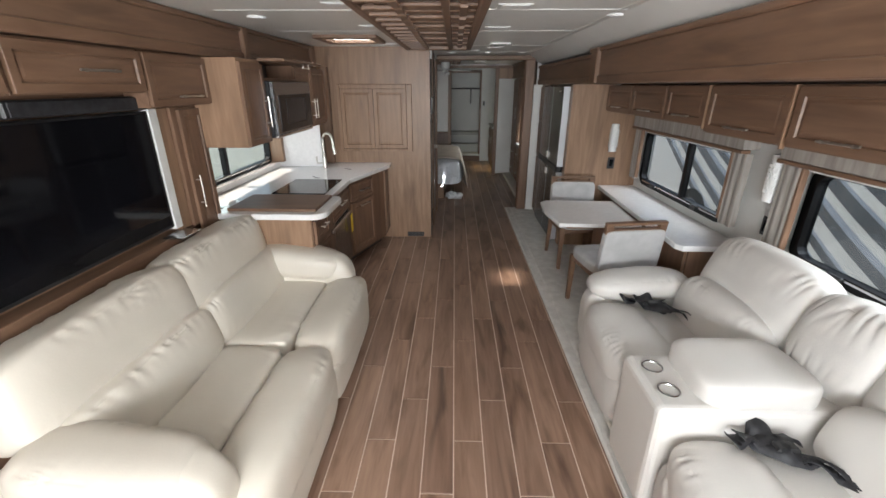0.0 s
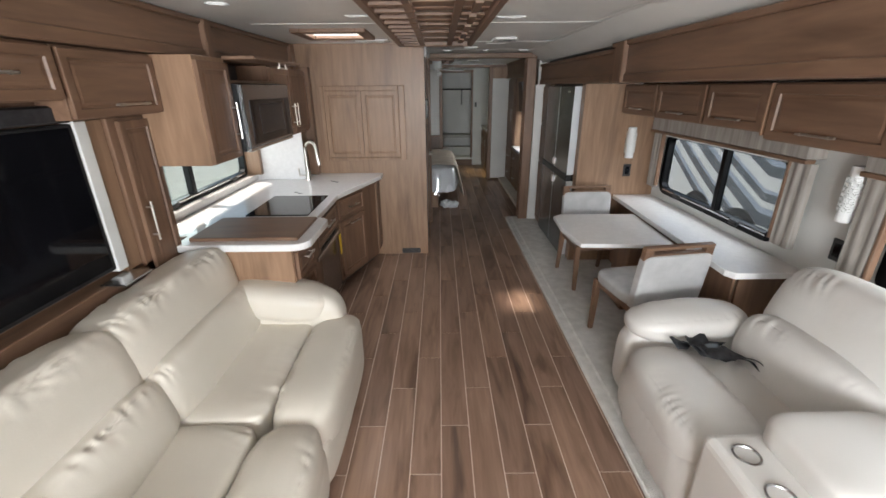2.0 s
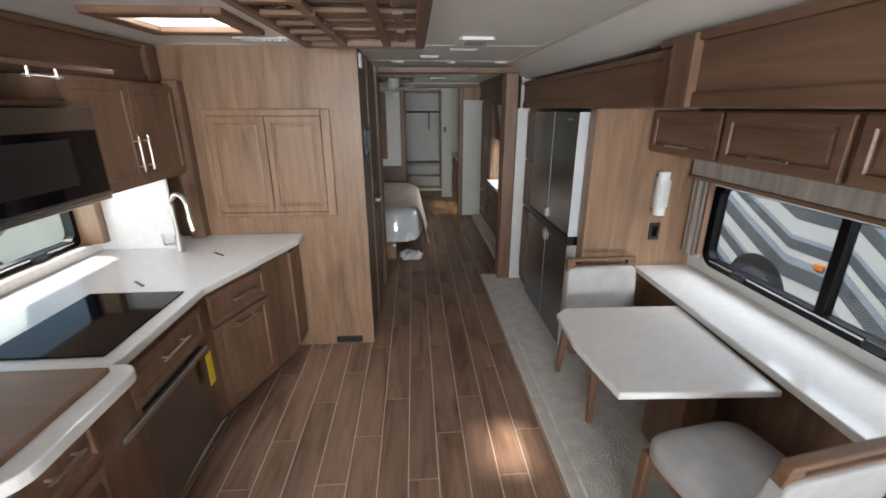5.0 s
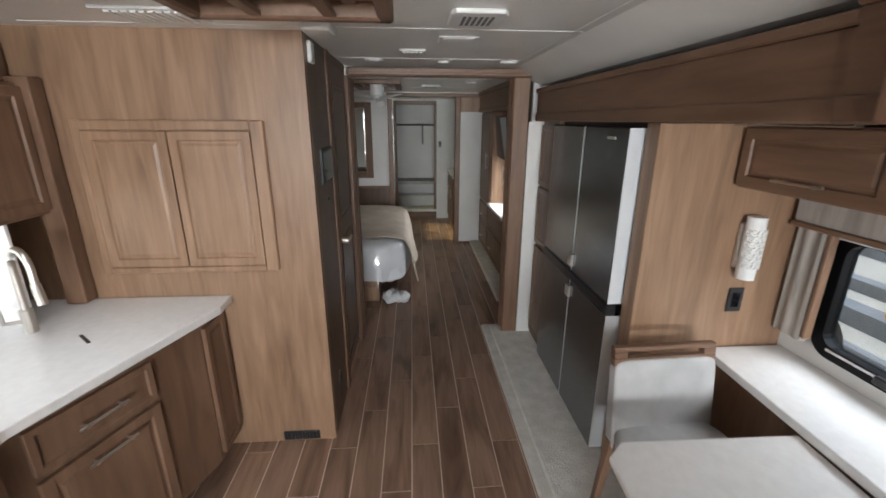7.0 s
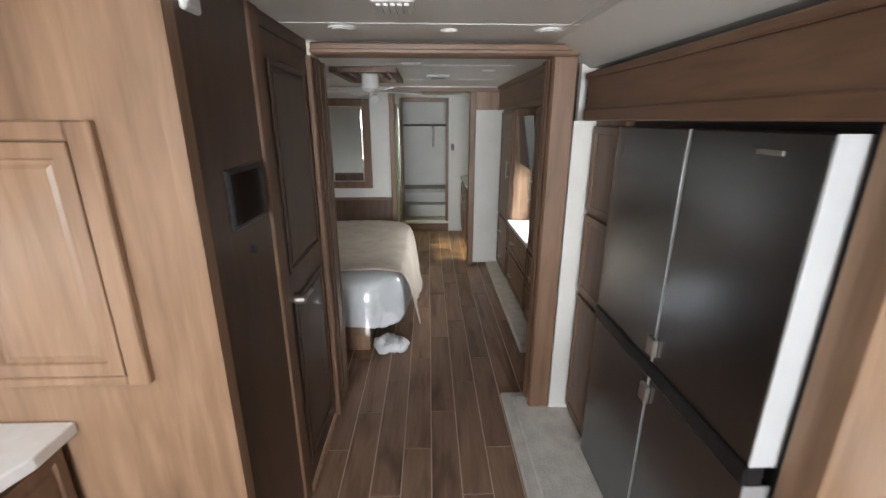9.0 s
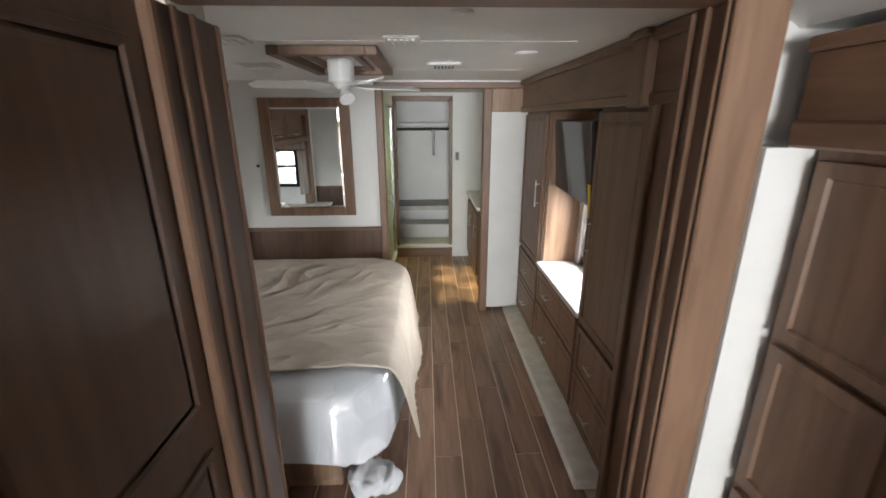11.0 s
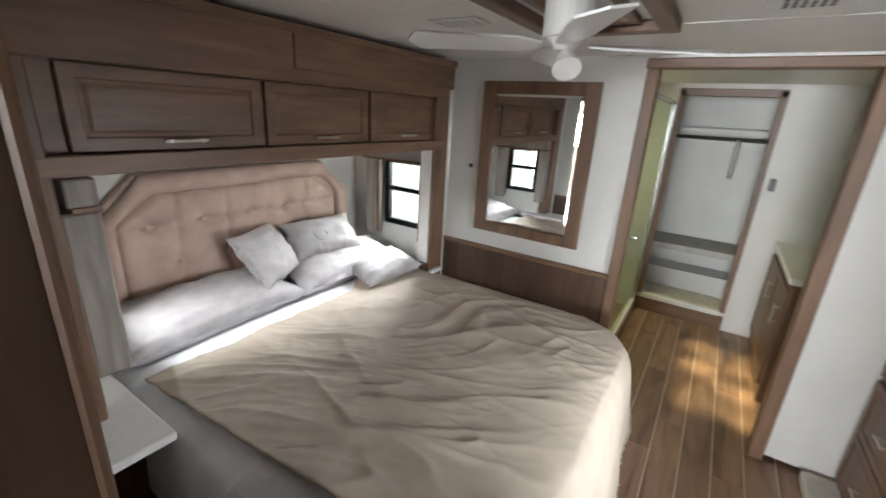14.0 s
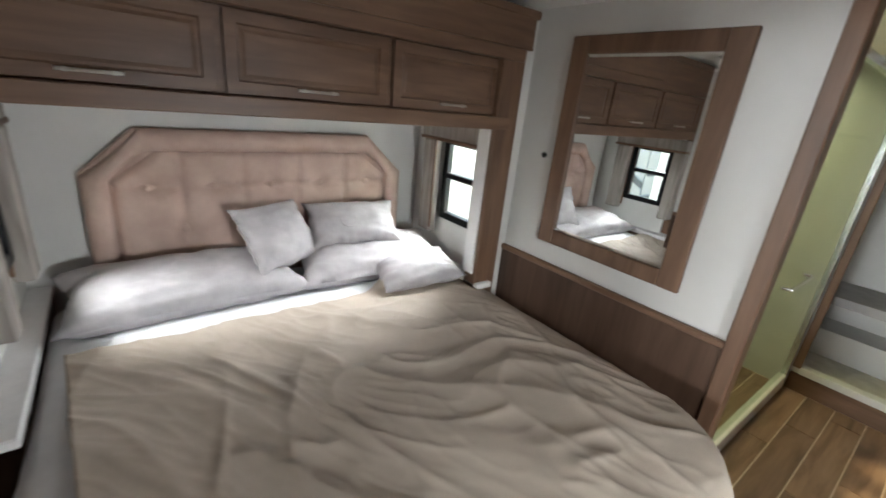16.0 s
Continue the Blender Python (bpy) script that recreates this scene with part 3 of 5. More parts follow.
wt = thing("worktop", (-1.4, 3.6, 0.86), "white quartz kitchen worktop with a rounded leaf", "worktop")
prism("slab", [(-1.945, 2.86), (-1.0, 3.0), (-0.955, 3.30), (-0.955, 3.91), (-0.70, 4.70), (-0.70, 4.838), (-1.945, 4.838)], 0.86, 0.90, QUARTZ, wt, 0.006)
rc = [(-0.96 + 0.10 * math.sin(a), 2.84 - 0.10 * math.cos(a)) for a in [k * math.pi / 12 for k in range(7)]]
rc += [(-0.92 + 0.06 * math.cos(a), 3.20 + 0.06 * math.sin(a)) for a in [k * math.pi / 12 for k in range(7)]]
prism("leaf", [(-1.62, 2.74)] + rc + [(-1.62, 3.26)], 0.861, 0.903, QUARTZ, wt, 0.006)
box("window_upstand", (-1.945, 2.86, 0.90), (-1.86, 4.60, 0.955), QUARTZ, wt, 0.005)
box("splash_panel", (-1.944, 4.56, 0.90), (-1.40, 4.575, 1.335), QUARTZ, wt, 0.002, "white splashback panel")
for x, y in ((-1.10, 4.42), (-1.30, 3.98)):
    bm = box_bm((-0.05, -0.006, 0.9), (0.05, 0.006, 0.9035), 0)
    bmesh.ops.transform(bm, matrix=pose(x, y, 0, 0, 0, -40), verts=bm.verts)
    part("slot", bm, BLACK, wt, "dark finger slot")
hob = thing("cooktop", (-1.2, 3.58, 0.905), "flush black glass induction cooktop", "cooktop")
box("glass", (-1.45, 3.31, 0.9005), (-1.02, 3.86, 0.9085), SCREEN, hob, 0.002)
cb = thing("cutting_board", (-1.2, 3.0, 0.905), "dark brown wood cover board lying on the worktop", "board")
box("board", (-1.55, 2.80, 0.904), (-0.93, 3.21, 0.926), WOOD_X, cb, 0.004)
fa = thing("faucet", (-1.36, 4.50, 0.90), "tall brushed nickel gooseneck kitchen faucet", "faucet")
arc = [(-1.36, 4.50, 0.90 + 0.28 * k / 5) for k in range(6)] + [(-1.36 + 0.06 - 0.06 * math.cos(a), 4.50 - 0.03 * (1 - math.cos(a)), 1.18 + 0.08 * math.sin(a)) for a in [k * math.pi / 10 for k in range(1, 11)]]
arc += [(-1.235, 4.435, 1.12), (-1.225, 4.43, 1.07)]
part("spout", tube_bm(arc, 0.013, 12), NICKEL, fa, smooth=True)
part("spray_head", tube_bm([(-1.236, 4.436, 1.13), (-1.222, 4.428, 1.05)], 0.017, 12), NICKEL, fa)
part("base", tube_bm([(-1.36, 4.50, 0.90), (-1.36, 4.50, 1.0)], 0.022, 14), NICKEL, fa)
part("lever", tube_bm([(-1.36, 4.50, 0.95), (-1.43, 4.47, 0.95), (-1.435, 4.468, 1.02)], 0.009, 8), NICKEL, fa)

uk = thing("kitchen_wall_cabinet", (-1.5, 2.87, 1.37), "brown wood wall cabinet with a tall bar handle", "wall cabinet")
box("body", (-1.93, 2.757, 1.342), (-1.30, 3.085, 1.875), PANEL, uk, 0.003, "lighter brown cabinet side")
cabinet_front(uk, "+x", -1.30, 2.76, 1.347, 0.32, 0.505, WOOD_V, handle=(0.285, 0.20, 0.2, True))
uk2 = thing("kitchen_wall_cabinet", (-1.6, 4.3, 1.34), "brown wood two-door wall cabinet beside the microwave", "wall cabinet")
box("body", (-1.93, 3.90, 1.34), (-1.38, 4.82, 1.875), WOOD_V, uk2, 0.003)
cabinet_front(uk2, "+x", -1.38, 3.905, 1.36, 0.42, 0.50, WOOD_V, handle=(0.385, 0.15, 0.18, True))
cabinet_front(uk2, "+x", -1.38, 4.335, 1.36, 0.42, 0.50, WOOD_V, handle=(0.035, 0.15, 0.18, True))
box("side_post", (-1.42, 4.76, 0.905), (-1.33, 4.835, 1.90), WOOD_V, uk2, 0.004)
structure("window_post", (-1.945, 4.50, 0.956), (-1.80, 4.558, 1.335), PANEL, "light brown wood post beside the kitchen window", "trim", 0.004)
uk3 = thing("microwave_cabinet", (-1.6, 3.47, 1.76), "open flip-up cabinet over the microwave, shade inside painted black", "wall cabinet")
# Black block paints in the shade of the open cabinet's inside.
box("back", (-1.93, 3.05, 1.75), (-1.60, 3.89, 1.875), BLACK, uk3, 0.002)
box("shelf", (-1.60, 3.05, 1.748), (-1.30, 3.89, 1.765), WOOD_H, uk3, 0.002)
lid = box("flap", (-1.30, 3.06, 1.868), (-1.12, 3.88, 1.886), WOOD_H, uk3, 0.003, "raised brown flap door")
pull(lid, pose(-1.14, 3.55, 1.868, 90, 0, 90), 0.16)
mw = thing("microwave", (-1.5, 3.45, 1.36), "black stainless over-range microwave with a dark window", "microwave")
box("body", (-1.92, 3.10, 1.365), (-1.265, 3.875, 1.745), BLACK, mw, 0.004)
dr = box("door", (-1.265, 3.105, 1.385), (-1.235, 3.87, 1.745), STEEL, mw, 0.005, "black stainless door")
box("window", (-1.237, 3.17, 1.40), (-1.2325, 3.855, 1.655), SCREEN, dr, 0.001)
box("inner_window", (-1.2335, 3.30, 1.45), (-1.2315, 3.70, 1.625), BLACK, dr, 0.001)
box("bottom_trim", (-1.265, 3.105, 1.362), (-1.24, 3.87, 1.383), STEEL_EDGE, mw, 0.003)

# tv wall
tw = thing("tv_wall", (-1.75, 1.2, 0), "brown wood wall built round the television", "wall panel", kind="structure")
box("lower_panel", (-1.94, -1.4, 0.03), (-1.60, 2.72, 0.90), WOOD_H, tw, 0.004)
box("back_panel", (-1.94, -1.4, 0.90), (-1.70, 2.52, 1.60), PANEL, tw, 0)
box("side_reveal", (-1.70, 2.40, 0.905), (-1.615, 2.50, 1.598), PANEL, tw, 0.003, "pale wood reveal")
box("upper_panel", (-1.94, -1.4, 1.60), (-1.62, 2.95, 1.90), WOOD_H, tw, 0.002)
tv = thing("lounge_television", (-1.65, 1.6, 0.95), "large black flat television with a glossy dark screen", "television")
box("housing", (-1.66, 0.86, 0.945), (-1.612, 2.335, 1.59), BLACK, tv, 0.005)
box("screen", (-1.613, 0.88, 0.965), (-1.607, 2.31, 1.578), SCREEN, tv, 0.001)
box("edge_trim", (-1.66, 2.336, 0.93), (-1.605, 2.40, 1.60), PLASTIC, tv, 0.003, "white side bracket strip")
box("foot_plate", (-1.62, 2.22, 0.905), (-1.50, 2.40, 0.915), STEEL_EDGE, tv, 0.003)
sb = thing("soundbar", (-1.6, 1.9, 1.6), "long black soundbar over the television", "soundbar")
box("body", (-1.62, 1.55, 1.60), (-1.565, 2.29, 1.665), BLACK, sb, 0.008)
box("grille", (-1.566, 1.57, 1.606), (-1.561, 2.27, 1.659), BELT, sb, 0.002)
for y0, w in ((0.42, 1.10), (1.535, 0.665), (2.21, 0.54)):
    oc = thing("lounge_wall_cabinet", (-1.50, y0, 1.62), "brown wood overhead cabinet with a flip-up door", "wall cabinet", "lounge overhead cabinets")
    z0 = 1.683 if y0 < 2 else 1.61
    box("body", (-1.62, y0, z0), (-1.50, y0 + w, 1.875), WOOD_H, oc, 0.002)
    cabinet_front(oc, "+x", -1.50, y0 + 0.006, z0 + 0.005, w - 0.012, 1.86 - z0, WOOD_H, handle=(w * 0.55, 0.085 if y0 < 2 else 0.045, 0.21, False), rail=0.05)
tc = thing("tall_cabinet", (-1.75, 2.69, 0.5), "narrow tall brown wood cabinet beside the sofa", "cabinet")
box("body", (-1.94, 2.505, 0.03), (-1.60, 2.79, 1.60), WOOD_V, tc, 0.003)
cabinet_front(tc, "+x", -1.60, 2.553, 0.55, 0.228, 1.035, WOOD_V, handle=(0.03, 0.55, 0.2, True))

# ---- lounge sofa ----
so = thing("sofa", (-1.1, 1.95, 0), "cream leather two-seat sofa with padded arms", "sofa")
box("base", (-1.54, 0.98, 0.03), (-0.64, 2.80, 0.30), LEATHER, so, 0.03, seg=3)
for y, sd in ((1.475, 1.0), (2.325, 4.0)):
    puff("seat_cushion", (0.46, 0.845, 0.22), (-1.085, y, 0.345), LEATHER, so, power=9, wrinkle=0.004, n=52, crease=0.014, seed=sd)
    puff("front_roll", (0.29, 0.93, 0.29), (-0.72, y + (0.02 if y > 2 else -0.02), 0.335), LEATHER, so, power=3.8, wrinkle=0.004, n=52, crease=0.026, seed=sd + 2)
    puff("skirt", (0.10, 0.92, 0.30), (-0.645, y + (0.02 if y > 2 else -0.02), 0.19), LEATHER, so, power=5, wrinkle=0.003, seed=sd + 6)
    puff("lumbar_cushion", (0.25, 0.90, 0.29), (-1.29, y, 0.53), LEATHER, so, power=5, wrinkle=0.004, turn=(0, -14, 0), n=52, crease=0.026, seed=sd + 3)
    puff("head_cushion", (0.26, 0.94, 0.36), (-1.41, y, 0.735), LEATHER, so, power=5, wrinkle=0.004, turn=(0, -12, 0), n=52, crease=0.026, seed=sd + 5)
for y, sd in ((1.02, 8.0), (2.76, 9.0)):
    puff("armrest", (0.78, 0.24, 0.60), (-1.08, y, 0.33), LEATHER, so, power=4.0, wrinkle=0.004, seed=sd)
    puff("arm_pad", (0.60, 0.30, 0.21), (-1.06, y, 0.56), LEATHER, so, power=3.0, wrinkle=0.003, n=40, crease=0.014, along=0, turn=(0, 7, 0), seed=sd + 1)

# ---- theatre seats ----
rs = thing("reclining_sofa", (1.3, 1.5, 0.05), "pale leather reclining sofa with a centre console", "sofa")
for y, w, sd in ((2.03, 0.68, 11.0), (0.96, 0.68, 14.0)):
    box("base", (0.90, y - w / 2, 0.055), (1.75, y + w / 2, 0.25), LEATHER2, rs, 0.03, seg=3)
    puff("footrest", (0.20, w + 0.02, 0.36), (0.90, y, 0.24), LEATHER2, rs, power=3.6, wrinkle=0.004, n=52, crease=0.026, seed=sd)
    puff("seat_cushion", (0.56, w, 0.22), (1.17, y, 0.37), LEATHER2, rs, power=4, wrinkle=0.004, n=52, crease=0.014, seed=sd + 1)
    puff("front_roll", (0.36, w + 0.02, 0.27), (0.98, y, 0.38), LEATHER2, rs, power=3.4, wrinkle=0.004, n=52, crease=0.026, seed=sd + 2)
    puff("lumbar_cushion", (0.26, w, 0.34), (1.46, y, 0.54), LEATHER2, rs, power=3.4, wrinkle=0.004, turn=(0, 15, 0), n=52, crease=0.026, seed=sd + 3)
    puff("head_cushion", (0.28, w + 0.06, 0.46), (1.62, y, 0.72), LEATHER2, rs, power=3.6, wrinkle=0.004, turn=(0, 17, 0), n=52, crease=0.026, seed=sd + 4)
for y, sd in ((2.50, 21.0), (0.48, 23.0)):
    puff("armrest", (0.82, 0.22, 0.50), (1.28, y, 0.29), LEATHER2, rs, power=4, wrinkle=0.005, seed=sd)
    puff("arm_pad", (0.62, 0.30, 0.17), (1.20, y, 0.54), LEATHER2, rs, power=2.6, wrinkle=0.003, n=40, crease=0.014, along=0, turn=(0, -4, 0), seed=sd + 1)
puff("head_cushion", (0.27, 0.40, 0.42), (1.62, 1.50, 0.72), LEATHER2, rs, power=3.6, wrinkle=0.004, turn=(0, 17, 0), n=52, crease=0.026, seed=27)
box("base", (1.58, 1.28, 0.055), (1.76, 1.72, 0.60), LEATHER2, rs, 0.03, "", 3)
con = part("console", box_bm((0.80, 1.315, 0.055), (1.60, 1.68, 0.585), 0.03, 3), LEATHER2, rs, "pale leather console")
puff("lid", (0.46, 0.36, 0.13), (1.20, 1.50, 0.625), LEATHER2, con, power=5, wrinkle=0.004, seed=31)
for y in (1.575, 1.425):
    bm = bmesh.new()
    prof = [(0.044, 0.588), (0.040, 0.592), (0.036, 0.588), (0.034, 0.56), (0.0, 0.558)]
    rings = [[bm.verts.new((0.885 + r * math.cos(a), y + r * math.sin(a), z)) for a in [2 * math.pi * k / 20 for k in range(20)]] for r, z in prof[:-1]]
    for a, b in zip(rings, rings[1:]):
        for k in range(20):
            bm.faces.new((a[k], a[(k + 1) % 20], b[(k + 1) % 20], b[k]))
    bm.faces.new(rings[-1])
    part("cup_holder", bm, STEEL_EDGE, con, "polished steel cup holder", smooth=True)


def belt(points, w=0.045, seed=0):
    """A seat belt lying in loose folds along a line."""
    bm = bmesh.new()
    pts = [Vector(p) for p in points]
    dense = []
    for a, b in zip(pts, pts[1:]):
        dense += [a.lerp(b, k / 6) for k in range(6)]
    dense.append(pts[-1])
    rows = []
    for i, p in enumerate(dense):
        d = (dense[min(i + 1, len(dense) - 1)] - dense[max(i - 1, 0)]).normalized()
        tw = 0.55 * math.sin(i * 0.45 + seed)
        s = (d.cross(Vector((0, 0, 1))).normalized() * math.cos(tw) + Vector((0, 0, 1)) * math.sin(tw)) * w / 2
        n2 = s.normalized().cross(d) * 0.002
        z = Vector((0, 0, abs(math.sin(tw)) * w / 2))
        rows.append([bm.verts.new(p + z + e) for e in (s + n2, -s + n2, -s - n2, s - n2)])
    for a, b in zip(rows, rows[1:]):
        for k in range(4):
            bm.faces.new((a[k], a[(k + 1) % 4], b[(k + 1) % 4], b[k]))
    bm.faces.new(rows[0])
    bm.faces.new(rows[-1])
    return bm


for k, (y, sd) in enumerate(((2.25, 0.4), (1.20, 1.7))):
    sbt = thing("seat_belt", (1.2, y, 0.5), "black webbing seat belt lying loose on the leather seat", "seat belt", "seat belts")
    part("webbing", belt([(1.05, y + 0.06, 0.525), (1.15, y + 0.02, 0.50), (1.25, y - 0.02, 0.49), (1.33, y - 0.10, 0.50), (1.40, y - 0.22, 0.52)], 0.075, sd), BELT, sbt, smooth=True)
    part("webbing", belt([(1.12, y + 0.10, 0.52), (1.20, y + 0.05, 0.51), (1.27, y + 0.06, 0.50)], 0.08, sd + 2), BELT, sbt, smooth=True)
    part("webbing", belt([(1.02, y + 0.02, 0.53), (1.10, y + 0.05, 0.515), (1.19, y - 0.03, 0.51), (1.29, y - 0.04, 0.505), (1.36, y - 0.15, 0.52)], 0.07, sd + 4), BELT, sbt, smooth=True)
    box("buckle", (1.16, y - 0.02, 0.505), (1.24, y + 0.03, 0.54), BLACK, sbt, 0.008)

# ---- dinette ----
dk = thing("desk_counter", (1.7, 3.6, 0.05), "white quartz counter under the window on brown supports", "counter")
prism("top", [(1.50, 2.70), (1.53, 2.65), (1.925, 2.65), (1.925, 4.47), (1.55, 4.47)], 0.70, 0.738, QUARTZ, dk, 0.005)
box("front_panel", (1.60, 2.75, 0.055), (1.62, 4.46, 0.70), WOOD_V, dk, 0.002)
box("end_panel", (1.62, 2.73, 0.055), (1.92, 2.75, 0.70), WOOD_V, dk, 0.002)
tb = thing("dining_table", (1.15, 3.6, 0.05), "white topped dinette table on a brown wood pedestal", "table")
prism("top", [(0.86, 3.24), (1.50, 3.21), (1.535, 3.95), (0.90, 3.96), (0.835, 3.90), (0.815, 3.60)], 0.668, 0.70, QUARTZ, tb, 0.008)
box("apron", (0.95, 3.32, 0.63), (1.50, 3.86, 0.668), WOOD_X, tb, 0.003)
box("pedestal", (1.30, 3.45, 0.055), (1.46, 3.72, 0.63), WOOD_V, tb, 0.006)


def dining_chair(label):
    """Padded chair; the seat's middle over the origin, facing +y."""
    c = thing("dining_chair", (0, 0, 0), label, "chair", "dining chairs")
    puff("seat", (0.46, 0.44, 0.10), (0, 0.0, 0.44), SUEDE, c, power=5, wrinkle=0.002)
    bm = puff_bm((0.44, 0.065, 0.41), (0, -0.232, 0.56), (8, 0, 0), 11, 14, 0.002)
    part("backrest", bm, SUEDE, c, smooth=True)
    bm = bmesh.new()
    for lo, hi in (((-0.22, -0.018, 0), (0.22, 0.018, 0.036)), ((-0.22, -0.018, 0.062), (0.22, 0.018, 0.082)), ((-0.22, -0.018, 0.036), (-0.165, 0.018, 0.062)), ((0.165, -0.018, 0.036), (0.22, 0.018, 0.062))):
        box_bm(lo, hi, 0.003, bm=bm)
    bmesh.ops.transform(bm, matrix=pose(0, -0.255, 0.735, 8, 0, 0), verts=bm.verts)
    part("top_rail", bm, WOOD_X, c, "brown wood rail with a slot")
    for x in (-0.20, 0.20):
        for y, dy in ((0.19, 0.02), (-0.21, -0.07)):
            bm = bmesh.new()
            g = bmesh.ops.create_cube(bm, size=1)
            for v in g["verts"]:
                top = v.co.z > 0
                s = 0.044 if top else 0.030
                v.co = Vector((x + v.co.x * s, y + (0 if top else dy) + v.co.y * s, 0.41 if top else 0.0))
            bmesh.ops.bevel(bm, geom=bm.edges[:], offset=0.003, segments=1, affect="EDGES")
            part("leg", bm, WOOD_V, c)
    box("seat_rail", (-0.20, 0.17, 0.36), (0.20, 0.195, 0.41), WOOD_X, c, 0.003)
    for x in (-0.20, 0.20):
        box("side_rail", (x - 0.011, -0.19, 0.36), (x + 0.011, 0.17, 0.41), WOOD_V, c, 0.003)
    return c


ch = dining_chair("grey suede dining chair with a slotted wood top rail")
copy_thing(ch, pose(1.24, 4.03, 0.05, 0, 0, 182))
ch.matrix_basis = pose(1.215, 3.03, 0.05, 0, 0, 9)

# refrigerator
fr = thing("refrigerator", (1.5, 5.08, 0.05), "black stainless four-door refrigerator with bright edges", "refrigerator")
box("body", (1.20, 4.585, 0.055), (1.90, 5.60, 1.735), BLACK, fr, 0.004)
for y0, y1 in ((4.605, 5.075), (5.085, 5.58)):
    u = box("upper_door", (1.125, y0, 0.905), (1.20, y1, 1.715), STEEL, fr, 0.006, "black stainless upper door")
    w = box("lower_door", (1.125, y0, 0.065), (1.20, y1, 0.845), STEEL, fr, 0.006, "black stainless lower door")
    box("edge_strip", (1.126, y0 - 0.002, 0.905), (1.198, y0 + 0.003, 1.712), SILVER, u, 0.0005, "bright steel edge")
    box("edge_strip", (1.126, y0 - 0.002, 0.07), (1.198, y0 + 0.003, 0.842), SILVER, w, 0.0005, "bright steel edge")
box("grip_band", (1.118, 4.60, 0.847), (1.17, 5.585, 0.903), BLACK, fr, 0.006, "black recessed grip band")
for z in (0.97, 0.78):
    bm = box_bm((1.108, 5.055, z - 0.035), (1.126, 5.105, z + 0.035), 0.004)
    part("door_latch", bm, NICKEL, fr, "small nickel travel latch")
box("badge", (1.121, 4.72, 1.66), (1.1255, 4.80, 1.672), NICKEL, fr, 0.001, "small silver badge")
fp = thing("fridge_side_panel", (1.5, 4.5, 0.05), "light brown wood panel beside the refrigerator", "wall panel", kind="structure")
box("panel", (1.185, 4.485, 0.052), (1.925, 4.582, 1.733), PANEL, fp, 0.002)
ff = thing("fridge_filler", (1.2, 5.75, 0.05), "dark wood framed filler panel beside the refrigerator", "cabinet")
box("body", (1.165, 5.605, 0.052), (1.90, 5.925, 1.735), WOOD_V, ff, 0.002)
for z0, h in ((0.10, 0.72), (0.85, 0.42), (1.29, 0.42)):
    cabinet_front(ff, "-x", 1.165, 5.90, z0, 0.28, h, WOOD_V, "panel", None, 0.05, False)

# overhead cabinets over the dinette and lounge
for y0, y1, z0, z1 in ((3.88, 4.475, 1.485, 1.725), (3.262, 3.872, 1.485, 1.725), (2.735, 3.254, 1.485, 1.725), (2.07, 2.727, 1.455, 1.725), (1.46, 2.06, 1.455, 1.725), (0.80, 1.45, 1.455, 1.725), (0.1, 0.79, 1.455, 1.725)):
    oc = thing("overhead_cabinet", (1.75, y0, z0), "brown wood overhead cabinet with a flip-up door", "wall cabinet", "slide overhead cabinets")
    fx = 1.545
    box("body", (fx, y0, z0), (1.925, y1, z1), WOOD_H, oc, 0.002)
    cabinet_front(oc, "-x", fx, y1 - 0.012, z0 + 0.008, y1 - y0 - 0.024, z1 - z0 - 0.015, WOOD_H, handle=((y1 - y0) / 2, 0.045, 0.2, False), rail=0.06)
    if abs(y0 - 2.735) < 0.01 or y0 < 2.2:
        box("end_strip", (fx - 0.024, y0 - 0.004, z0 - 0.01), (fx - 0.002, y0 + 0.006, z1), PANEL, oc, 0.001)
ucs = thing("under_cabinet_light", (1.45, 4.1, 1.73), "slim silver strip light below the fascia", "light")
box("strip", (1.42, 3.95, 1.726), (1.45, 4.40, 1.736), STEEL_EDGE, ucs, 0.002)


